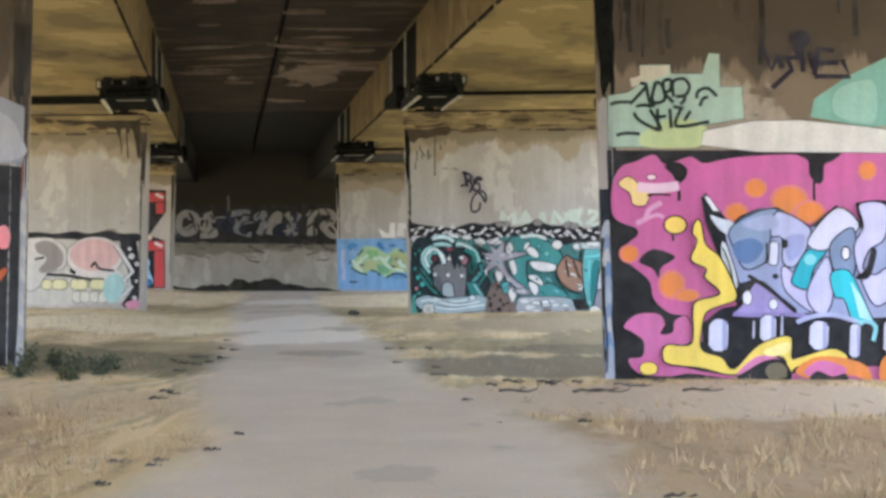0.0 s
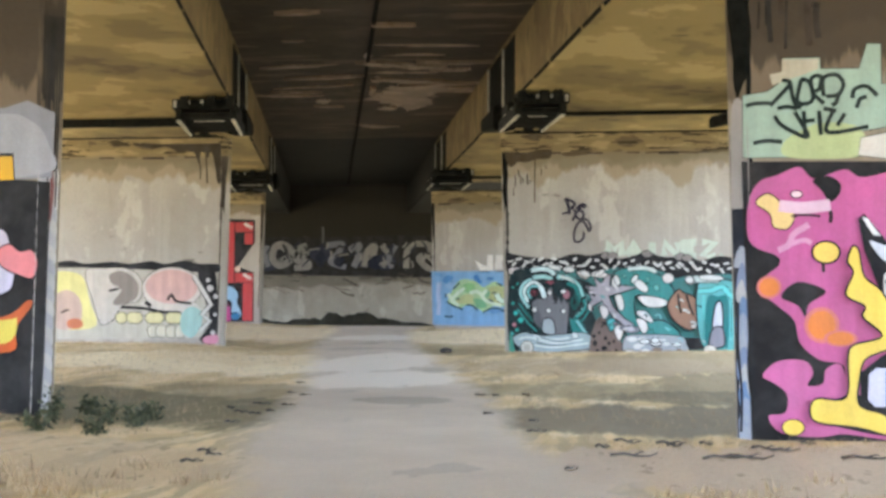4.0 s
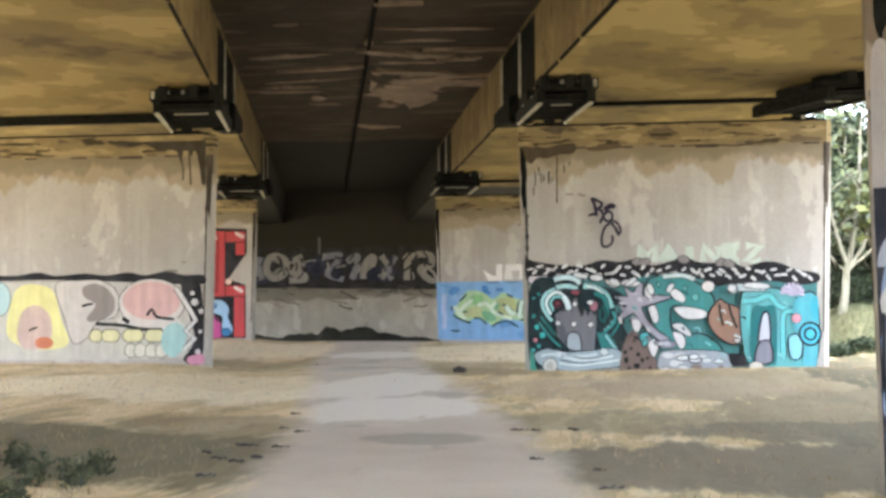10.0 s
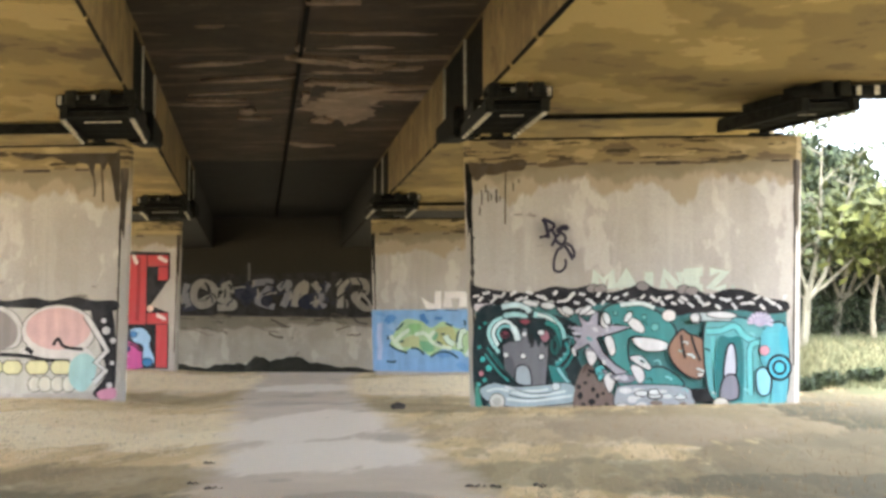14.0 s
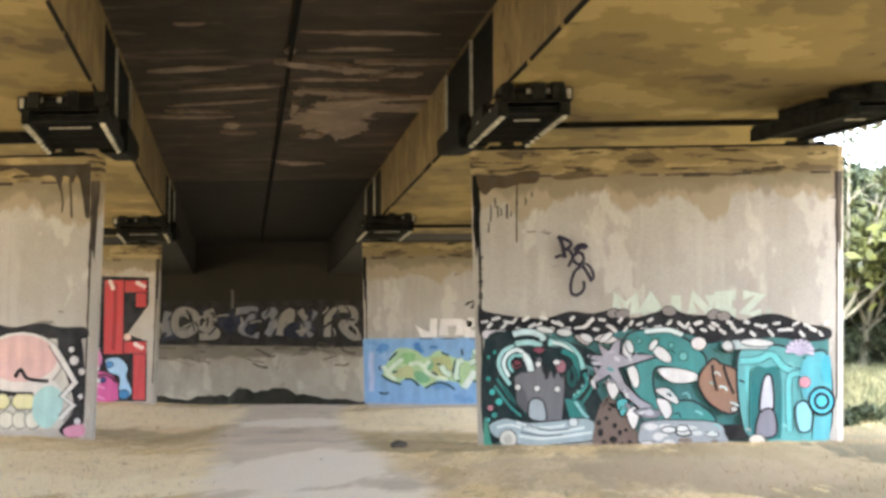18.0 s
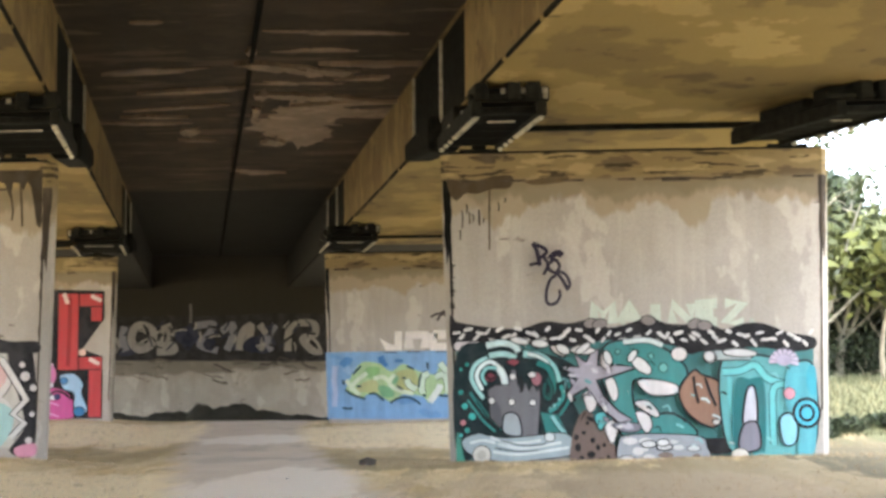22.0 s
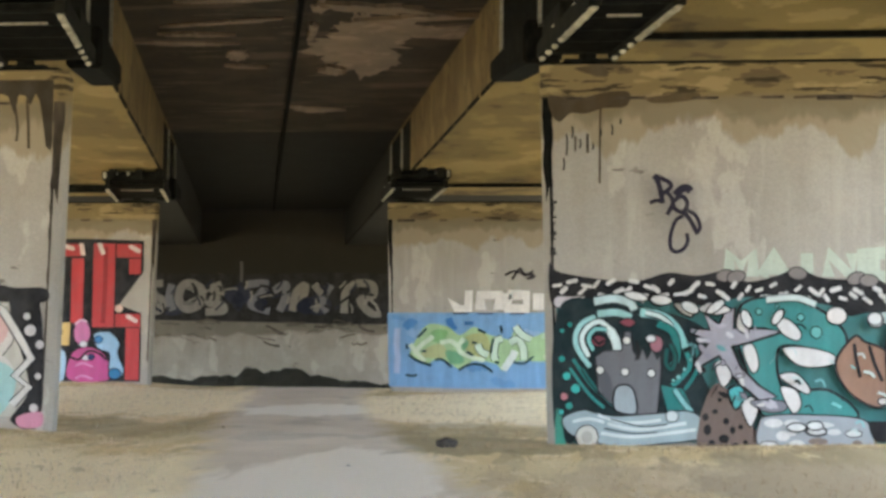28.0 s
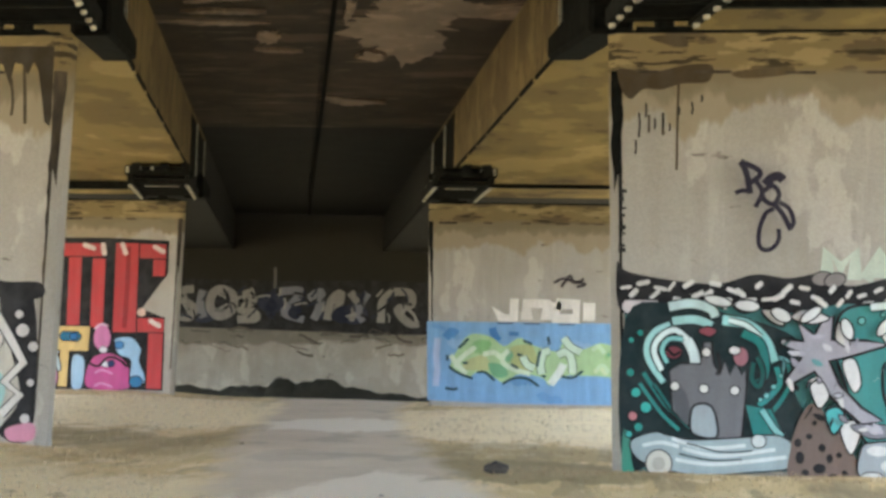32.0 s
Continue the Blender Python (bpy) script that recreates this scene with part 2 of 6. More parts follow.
def dry_ground(nt):
    """Straw with paler and darker stretches, olive weeds and bare brown soil, in patches with clear limits."""
    base = ramp(nt, noise_tex(nt, 0.6, 7, (1.5, 0.22, 1)), (0.42, (0.52, 0.395, 0.20)), (0.44, (0.66, 0.505, 0.26)), (0.55, (0.68, 0.525, 0.275)), (0.57, (0.80, 0.63, 0.36)))
    base = mix(nt, ramp(nt, noise_tex(nt, 1.0, 7, (1.4, 0.2, 1)), (0.55, grey(0)), (0.575, grey(0.65))), base, (0.40, 0.325, 0.19))
    base = mix(nt, ramp(nt, noise_tex(nt, 1.7, 6, (1.2, 0.4, 1), 0.6), (0.57, grey(0)), (0.585, grey(0.6))), base, (0.86, 0.71, 0.45))
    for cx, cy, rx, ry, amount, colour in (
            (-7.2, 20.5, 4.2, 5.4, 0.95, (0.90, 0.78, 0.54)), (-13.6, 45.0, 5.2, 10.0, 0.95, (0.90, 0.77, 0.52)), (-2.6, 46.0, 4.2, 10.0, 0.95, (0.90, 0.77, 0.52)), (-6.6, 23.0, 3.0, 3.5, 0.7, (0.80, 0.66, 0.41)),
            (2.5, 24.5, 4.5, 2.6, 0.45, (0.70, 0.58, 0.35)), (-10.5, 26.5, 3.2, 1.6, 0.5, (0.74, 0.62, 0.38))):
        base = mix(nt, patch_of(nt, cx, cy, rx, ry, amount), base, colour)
    # right-hand ones from y 15 to 30 are darkened to offset open-sky light
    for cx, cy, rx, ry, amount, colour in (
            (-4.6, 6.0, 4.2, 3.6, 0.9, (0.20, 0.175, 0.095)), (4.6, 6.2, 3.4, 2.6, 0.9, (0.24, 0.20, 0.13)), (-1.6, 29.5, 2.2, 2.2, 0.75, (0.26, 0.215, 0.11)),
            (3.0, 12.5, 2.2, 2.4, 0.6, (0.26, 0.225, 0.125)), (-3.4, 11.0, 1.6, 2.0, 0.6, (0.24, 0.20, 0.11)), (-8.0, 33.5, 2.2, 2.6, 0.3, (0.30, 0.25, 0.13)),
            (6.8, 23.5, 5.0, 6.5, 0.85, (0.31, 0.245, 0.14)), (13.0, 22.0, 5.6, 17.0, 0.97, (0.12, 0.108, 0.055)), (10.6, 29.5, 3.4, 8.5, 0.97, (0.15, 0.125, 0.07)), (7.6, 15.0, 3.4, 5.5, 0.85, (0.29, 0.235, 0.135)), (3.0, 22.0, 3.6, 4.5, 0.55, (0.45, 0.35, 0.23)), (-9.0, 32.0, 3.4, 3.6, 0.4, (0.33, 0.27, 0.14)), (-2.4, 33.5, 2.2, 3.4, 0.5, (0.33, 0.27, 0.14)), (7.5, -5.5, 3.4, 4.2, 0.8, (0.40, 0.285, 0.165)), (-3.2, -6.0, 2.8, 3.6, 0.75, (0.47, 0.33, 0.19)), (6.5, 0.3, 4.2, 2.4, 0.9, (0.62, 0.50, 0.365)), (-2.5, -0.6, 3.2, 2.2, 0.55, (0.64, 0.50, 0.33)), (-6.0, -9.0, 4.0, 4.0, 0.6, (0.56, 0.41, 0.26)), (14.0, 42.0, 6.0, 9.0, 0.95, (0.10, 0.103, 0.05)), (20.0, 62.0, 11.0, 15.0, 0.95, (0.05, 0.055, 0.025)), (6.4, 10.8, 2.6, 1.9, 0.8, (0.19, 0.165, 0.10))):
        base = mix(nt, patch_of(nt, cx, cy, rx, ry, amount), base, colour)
    tufts = ramp(nt, noise_tex(nt, 2.6, 5, (1.4, 0.6, 1), 0.6), (0.63, grey(0)), (0.655, grey(0.55)))
    base = mix(nt, tufts, base, (0.27, 0.205, 0.115))
    return mix(nt, 0.3, base, ramp(nt, noise_tex(nt, 14, 4, (1.6, 0.5, 1)), (0.3, grey(0.55)), (0.7, grey(1))), "MULTIPLY")


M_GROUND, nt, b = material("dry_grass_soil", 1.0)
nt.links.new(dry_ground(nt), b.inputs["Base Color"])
bump(nt, b, noise_tex(nt, 6, 6), 0.8, 0.06)

M_PATH, nt, b = material("trodden_gravel", 1.0)
base = ramp(nt, noise_tex(nt, 0.6, 7), (0.3, (0.60, 0.505, 0.39)), (0.55, (0.66, 0.56, 0.435)), (0.75, (0.72, 0.615, 0.485)))
base = mix(nt, ramp(nt, noise_tex(nt, 0.9, 6, (0.7, 0.4, 1)), (0.60, grey(0)), (0.625, grey(0.5))), base, (0.42, 0.37, 0.29))
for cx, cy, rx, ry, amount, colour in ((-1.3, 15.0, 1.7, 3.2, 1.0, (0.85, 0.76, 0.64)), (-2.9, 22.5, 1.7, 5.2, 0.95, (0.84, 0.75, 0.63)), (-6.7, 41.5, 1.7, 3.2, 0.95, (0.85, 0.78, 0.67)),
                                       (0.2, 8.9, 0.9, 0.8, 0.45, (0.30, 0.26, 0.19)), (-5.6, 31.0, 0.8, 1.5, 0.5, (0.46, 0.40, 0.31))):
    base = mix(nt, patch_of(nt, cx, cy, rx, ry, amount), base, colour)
base = mix(nt, 0.4, base, ramp(nt, noise_tex(nt, 40, 3), (0.3, grey(0.6)), (0.7, grey(1))), "MULTIPLY")
# towards its verges the gravel gives way to soil and straw in ragged patches
edge = nt.nodes.new("ShaderNodeAttribute")
edge.attribute_name = "verge"
add = nd(nt, "Math")
add.operation = "MULTIPLY_ADD"
nt.links.new(noise_tex(nt, 1.1, 6, (1, 0.5, 1), 0.65), add.inputs[0])
add.inputs[1].default_value = 0.9
nt.links.new(edge.outputs["Fac"], add.inputs[2])
half = nd(nt, "Math")
half.operation = "MULTIPLY"
nt.links.new(add.outputs[0], half.inputs[0])
half.inputs[1].default_value = 0.5
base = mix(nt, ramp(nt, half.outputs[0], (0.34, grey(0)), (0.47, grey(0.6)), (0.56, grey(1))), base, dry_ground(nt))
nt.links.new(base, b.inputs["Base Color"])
bump(nt, b, noise_tex(nt, 30, 4), 0.5, 0.02)


# ---- builders ----
def link_mesh(name, bm, mat, parent=None, label=""):
    me = bpy.data.meshes.new(name)
    bmesh.ops.recalc_face_normals(bm, faces=bm.faces)
    bm.to_mesh(me)
    bm.free()
    for mm in mat if isinstance(mat, (list, tuple)) else (mat,):
        me.materials.append(mm)
    ob = new(name, me)
    if parent is not None:
        ob.parent = parent
    if label:
        ob["label"] = label
    return ob


part = link_mesh


def thing(name, at, label, category, group="", kind=""):
    ob = new(name)
    ob.location = at
    ob.empty_display_size = 0.2
    return tagged(ob, label, category, group, kind)


def add_box(bm, x0, x1, y0, y1, z0, z1, bevel=0.0):
    vs = bmesh.ops.create_cube(bm, size=1.0)["verts"]
    for v in vs:
        v.co = ((x0 + x1) / 2 + v.co.x * (x1 - x0), (y0 + y1) / 2 + v.co.y * (y1 - y0), (z0 + z1) / 2 + v.co.z * (z1 - z0))
    if bevel:
        bmesh.ops.bevel(bm, geom=list({e for v in vs for e in v.link_edges}), offset=bevel, segments=1, affect="EDGES")


def box(*a, bevel=0.0):
    bm = bmesh.new()
    add_box(bm, *a, bevel=bevel)
    return bm


SKEW = -0.228  # sideways drift of the deck per metre along it


def shear(bm, y_ref=30.0):
    """Lay a straight deck piece along the skewed axis of the bridge."""
    for v in bm.verts:
        v.co.x += SKEW * (v.co.y - y_ref)
    return bm

# ---- ground ----
ROW = (3.36, 30.03, 55.92)  # front faces of the three rows of piers
FAR = 90.27                 # face of the abutment


def ground_height(x, y):
    h = 0.03 * noise.noise(Vector((x * 0.25, y * 0.25, 0.3))) + 0.02 * noise.noise(Vector((x * 1.1, y * 1.1, 4)))
    k = min(max((y - 57.5) / 22.0, 0.0), 1.0)
    h -= 1.0 * k * k * (3 - 2 * k)
    left = min(max((-x - 0.228 * y - 1.0) / 3.0, 0.0), 1.0)
    right = min(max((x + 0.228 * y - 9.0) / 5.0, 0.0), 1.0) * min(max((y - 14) / 10, 0.0), 1.0)
    far = min(max((y - 38.0) / 12.0, 0.0), 1.0)
    bank = 0.0
    if x > 8.4 and y > 34.5:
        a, c = min((x - 8.4) / 2.2, 1.0), min((y - 34.5) / 8.5, 1.0)
        bank = 1.45 * a * a * (3 - 2 * a) * c * c * (3 - 2 * c)
    return h - 0.19 + 0.20 * left + 0.13 * right + 0.08 * far + bank


def path_middle(y):
    return 1.5 - 0.2 * y + 0.25 * math.sin(y * 0.13) + 0.9 * math.exp(-((y + 4.5) / 4.5) ** 2)


def grid_lines(lo, hi, fine_lo, fine_hi, step, grow=1.35):
    vals = list(np.arange(fine_lo, fine_hi + 1e-6, step))
    d, v = step, fine_hi
    while v < hi:
        d *= grow
        v += d
        vals.append(min(v, hi))
    d, v = step, fine_lo
    while v > lo:
        d *= grow
        v -= d
        vals.insert(0, max(v, lo))
    return vals


bm = bmesh.new()
xs, ys = grid_lines(-900, 900, -30, 22, 0.5), grid_lines(-600, 1500, -22, 92, 0.5)
grid = [[bm.verts.new((x, y, ground_height(x, y) if abs(x) < 60 and -60 < y < 150 else (-0.05 if y < 80 else -1.4))) for y in ys] for x in xs]
for i in range(len(xs) - 1):
    for j in range(len(ys) - 1):
        bm.faces.new((grid[i][j], grid[i + 1][j], grid[i + 1][j + 1], grid[i][j + 1]))
for f in bm.faces:
    f.smooth = True
tagged(link_mesh("ground", bm, M_GROUND), "dry straw-coloured grass and bare soil under the bridge", "ground", kind="structure")

bm = bmesh.new()
verge = bm.verts.layers.float.new("verge")
last = None
for k in range(0, 280):
    y = -24 + k * 0.3
    half = 2.5 + 0.9 * max(0.0, (6 - y) / 26) + (0.8 if y > 52 else 0) * min(1, (y - 52) / 6)
    ring = []
    n = 20
    for i in range(n + 1):
        s = i / n * 2 - 1
        x = path_middle(y) + s * half + (0.3 * noise.noise(Vector((s, y * 0.3, 1))) if i in (0, n) else 0)
        v = bm.verts.new((x, y, ground_height(x, y) + 0.012 + 0.02 * (1 - s ** 4) - (0.04 if i in (0, n) else 0)))
        v[verge] = max(0.0, (abs(s) - 0.45) / 0.55)
        ring.append(v)
    if last:
        for i in range(n):
            bm.faces.new((last[i], last[i + 1], ring[i + 1], ring[i])).smooth = True
    last = ring
tagged(link_mesh("path", bm, M_PATH), "pale trodden gravel track running between the piers", "path", kind="structure")

# ---- piers ----
PIER_TOP, PIER_W, TAPER = 6.76, 8.45, 0.18


def pier(left, y, deep, cut, label, skin, clean=0.9):
    """A wall pier, a little wider at its top, with broad chamfers at both ends and a stained cap band."""
    ob = thing("bridge_pier", (left, y, 0), label, "bridge pier", "wall piers under the bridge")

    def prism(z0, z1):
        bm = bmesh.new()
        rings = []
        for z in (z0, z1):
            inset = TAPER * (1 - max(z, 0) / PIER_TOP)
            rings.append([bm.verts.new((px, py, z)) for px, py in ((inset, 0), (PIER_W - inset, 0), (PIER_W - inset + cut, cut), (PIER_W - inset + cut, deep), (inset - cut, deep), (inset - cut, cut))])
        low, high = rings
        bm.faces.new(low)
        bm.faces.new(high)
        for k in range(6):
            bm.faces.new((low[k], low[(k + 1) % 6], high[(k + 1) % 6], high[k]))
        return bm

    part("shaft", prism(-0.8, PIER_TOP - 0.6), skin, ob)
    part("cap", prism(PIER_TOP - 0.598, PIER_TOP), skin, ob, "brown water-stained concrete cap band")
    # shadow line between pier top and soffit, built as a black strip
    part("gap_shadow_strip", box(0.03, PIER_W - 0.03, -0.012, 0.3, PIER_TOP + 0.002, PIER_TOP + 0.05), M_BLACK, ob, "black strip for the shadow gap along the pier top")
    x = 0.3
    while x < PIER_W - 0.5:
        w = 0.25 + 0.9 * abs(noise.noise(Vector((x * 1.3, left, 2))))
        z = PIER_TOP - 0.62 + 0.03 * noise.noise(Vector((x, left, 5)))
        part("joint_line", box(x, min(x + w, PIER_W - 0.2), -0.012, 0.0, z - 0.035 - 0.03 * (w > 0.6), z + 0.012), M_GRIME, ob, "dark broken joint line under the cap")
        x += w + 0.5 + 2.0 * abs(noise.noise(Vector((x, left, 8))))
    for x, side in ((0.0, 1), (PIER_W, -1)):
        bm = bmesh.new()
        last = None
        for k in range(40):
            z = clean + k * (PIER_TOP - 0.6 - clean) / 39
            inset = TAPER * (1 - z / PIER_TOP)
            w = cut * min(1.0, 0.35 + 0.6 * abs(noise.noise(Vector((left, z * 1.3, side)))) + 0.5 * (z / PIER_TOP) ** 3)
            inner = 0.03 + 0.05 * abs(noise.noise(Vector((left, z * 2.3, side + 5)))) + 0.06 * (z / PIER_TOP) ** 4
            row = [bm.verts.new((x + side * (inset + inner), -0.003, z)), bm.verts.new((x + side * (inset - 0.002), -0.003, z)), bm.verts.new((x + side * (inset - w - 0.003), w - 0.003, z))]
            if last:
                for n in (0, 1):
                    bm.faces.new((last[n], last[n + 1], row[n + 1], row[n]))
            last = row
        part("corner_grime", bm, M_BLACK if side > 0 else M_GRIME, ob, "black grime run down the corner")
    return ob


PIERS = {}
for key, left, row, tag in (
        ("pink", 5.66, 0, "concrete wall pier with a pink and black letter mural"),
        ("near_left", -3.94 - PIER_W, 0, "concrete wall pier painted black with bright cartoon shapes"),
        ("teal", -0.27, 1, "concrete wall pier with a teal undersea mural"),
        ("skull", -9.52 - PIER_W, 1, "concrete wall pier with a pale skull mural on black"),
        ("blue", -6.62, 2, "concrete wall pier with a blue and lime green mural"),
        ("red", -15.42 - PIER_W, 2, "concrete wall pier with tall red block letters")):
    PIERS[key] = pier(left, ROW[row], (0, 0.4, 0.25)[row] if row else 0.42 if key == "pink" else 0.3, (0, 0.14, 0.1)[row] if row else 0.22 if key == "pink" else 0.2, tag, M_PIER if row else M_PIER_NEAR, 4.2 if key == "near_left" else 0.9)

# ---- deck ----
SOFFIT, SLAB = 7.6, 9.7
deck = thing("bridge_deck", (0, 30, SOFFIT), "concrete road bridge deck with two box girders", "bridge deck")


def deck_part(name, bm, mat, label=""):
    for v in bm.verts:
        v.co -= Vector((0, 30, SOFFIT))
    return part(name, bm, mat, deck, label)


# deck runs on unseen behind the walker to cut light from there
Y_START, Y_END = -40.0, 90.2
# the left girder's unseen outer width is set to dim the left side
RIGHT, LEFT, WIDTH = -0.2, -9.1, {1: 9.6, -1: 18.0}   # inner faces of the two girders at the second row, and their width
for side in (1, -1):
    inner, GIRDER = (RIGHT if side > 0 else LEFT), WIDTH[side]
    cuts = [Y_START]
    for yy in ROW:
        cuts += [yy - 2.1, yy + 5.4]
    cuts.append(Y_END)
    for i in range(len(cuts) - 1):
        a, c = cuts[i], cuts[i + 1]
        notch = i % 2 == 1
        near, outer = inner + side * (0.05 if notch else 0.0), inner + side * GIRDER
        lo, hi = min(near, outer), max(near, outer)
        # past the third row the deck's shade is put into the colour
        far_shade = a > ROW[2]
        # recess panels are plain black and set back only 5 cm
        deck_part("girder_web", shear(box(lo, hi, a, c, SOFFIT + 0.06, SLAB)), M_BLACK if notch else M_FAR_SHADE if far_shade else M_WEB,
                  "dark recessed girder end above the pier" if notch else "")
        deck_part("soffit_panel", shear(box(lo, hi, a, c - 0.004, SOFFIT, SOFFIT + 0.056)), M_FAR_SHADE if far_shade else M_SOFFIT, "concrete soffit coloured dark for deep shade" if far_shade else "ochre water-stained concrete soffit")
        if notch:
            for y in (a + 3.1, c - 0.09):
                lo, hi = sorted((near - side * 0.004, inner - side * 0.025))
                deck_part("stiffener", shear(box(lo, hi, y, y + 0.06, SOFFIT + 0.1, SLAB - 0.05)), M_TIP, "pale upright plate between the recesses")
            lo, hi = sorted((near - side * 0.004, inner - side * 0.03))
            deck_part("recess_edge", shear(box(lo, hi, a + 0.05, c - 0.1, SLAB - 0.05, SLAB - 0.004)), M_WEB, "pale upper edge of the recess")
        else:
            # broken black seam along the lower arris of the web
            y = max(a, -24.0) + 0.2
            while y < c - 1.0:
                n = 1.6 + 5.0 * abs(noise.noise(Vector((y * 0.7, inner, 3))))
                e = min(y + n, c - 0.1)
                h = 0.07 + 0.1 * abs(noise.noise(Vector((y, inner, 7))))
                lo, hi = sorted((inner - side * 0.012, inner + side * 0.05))
                deck_part("arris_seam", shear(box(lo, hi, y, e, SOFFIT - 0.006, SOFFIT + h, bevel=0.01)), M_BLACK, "black broken seam along the girder's lower edge")
                y = e + 0.12 + 0.6 * abs(noise.noise(Vector((y * 1.9, inner, 5))))
    for yy in ROW:
        lo, hi = sorted((inner + side * 1.0, inner + side * (GIRDER - 0.2)))
        # left-hand strips hang 0.3 m deep, a dark band over the pier heads
        deck_part("joint_strip", shear(box(lo, hi, yy + 1.2, yy + 1.34, SOFFIT - (0.3 if side < 0 and yy > 0 else 0.13), SOFFIT - 0.002)), M_STEEL, "black expansion joint strip")
# beyond this line the slab takes the shade-dark colour too
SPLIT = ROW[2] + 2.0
deck_part("slab", shear(box(-27.2, 9.5, Y_START, SPLIT, SLAB + 0.004, SLAB + 0.35)), M_SLAB, "very dark brown deck slab between the girders")
deck_part("slab", shear(box(-27.2, 9.5, SPLIT, Y_END, SLAB + 0.004, SLAB + 0.35)), M_FAR_SHADE, "deck slab over the last span, coloured dark for shade")


def bloom(cx, cy, rx, ry, seed, turn=0.0):
    """A thin crust of lime with a ragged outline under the slab."""
    n, bm = 132, bmesh.new()
    c, s = math.cos(radians(turn)), math.sin(radians(turn))
    ring = []
    for i in range(n):
        a = i * math.tau / n
        k = 1.0 + 0.8 * noise.noise(Vector((math.cos(a) * 1.3, math.sin(a) * 1.3, seed))) + 0.45 * noise.noise(Vector((math.cos(a) * 5, math.sin(a) * 5, seed))) + 0.25 * noise.noise(Vector((math.cos(a) * 17, math.sin(a) * 17, seed)))
        u, v = rx * k * math.cos(a), ry * k * math.sin(a)
        ring.append((cx + u * c - v * s, cy + u * s + v * c))
    low, high = ([bm.verts.new((x, y, z)) for x, y in ring] for z in (SLAB - 0.012 - 0.0012 * seed, SLAB + 0.002))
    bm.faces.new(low)
    for i in range(n):
        bm.faces.new((low[i], high[i], high[(i + 1) % n], low[(i + 1) % n]))
    deck_part("lime_bloom", bm, M_BLOOM, "brown lime bloom under the slab")


# broad patches of bloom, then the thin bars and specks beside them
BROAD = (
    (-5.35, 42.0, 1.3, 3.0, 14), (-4.0, 40.3, 1.9, 0.8, 6), (-4.6, 35.9, 0.9, 0.28, 10), (-3.6, 32.0, 0.8, 0.22, 3), (-2.6, 30.2, 1.1, 0.16, 8), (-8.9, 52.5, 0.9, 0.5, 20),
    (-8.4, 34.0, 1.5, 0.26, -10), (-10.4, 41.5, 1.0, 0.22, 8), (-8.6, 39.0, 1.3, 0.2, -12), (-9.2, 43.0, 0.25, 0.7, 20),
    (-6.9, 28.8, 0.3, 0.12, 0), (-5.1, 31.8, 0.12, 0.4, 12), (-5.9, 37.5, 0.16, 0.7, 12), (-3.9, 34.2, 1.0, 0.5, 30),
)
THIN = (
    (-2.7, 35.2, 0.6, 0.2, 0), (-6.6, 40.2, 0.12, 1.2, 13), (-9.9, 40.2, 0.8, 0.16, 5), (-9.4, 44.6, 0.5, 0.14, 14), (-7.6, 36.4, 1.1, 0.22, -8),
    (-4.4, 37.6, 1.3, 0.35, 18), (-3.4, 38.6, 1.2, 0.25, -6), (-6.9, 45.2, 0.4, 0.5, 20), (-5.0, 33.4, 0.7, 0.3, 35), (-2.2, 33.4, 0.9, 0.18, 4), (-3.2, 26.2, 0.6, 0.13, 5),
    (-5.6, 24.0, 0.5, 0.12, -8), (-2.0, 16.0, 0.7, 0.15, 8), (-3.0, 9.0, 0.5, 0.12, 0),
)
for i, (cx, cy, rx, ry, turn) in enumerate(BROAD):
    bloom(cx, cy, rx, ry, i * 3.7, turn)
for i, (cx, cy, rx, ry, turn) in enumerate(THIN):
    bloom(cx, cy, rx, ry, i * 3.7 + 59.2, turn)

deck_part("slab_joint", shear(box(-4.71, -4.59, Y_START, Y_END, SLAB - 0.09, SLAB - 0.001)), M_BLACK, "dark joint along the middle of the slab")

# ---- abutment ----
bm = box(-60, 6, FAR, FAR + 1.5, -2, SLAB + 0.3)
tagged(link_mesh("wall_north", bm, M_ABUT), "grimy concrete abutment wall closing the far end, its top coloured dark for shade", "wall", kind="structure")
# two unseen walls, added to keep side light off the far end
for name, x in (("light_block_east", 3.6), ("light_block_west", -36.0)):
    bm = box(x, x + 1.2, 79.0, FAR - 0.004, -2, SLAB - 0.1)
    tagged(link_mesh(name, bm, M_ABUT), "unseen concrete wall added to hold side light off the abutment", "wall", kind="structure")

# ---- paint and murals ----
from mathutils import geometry

PAINTS = {}


def lin(c):
    c /= 255.0
    return c / 12.92 if c <= 0.04045 else ((c + 0.055) / 1.055) ** 2.4


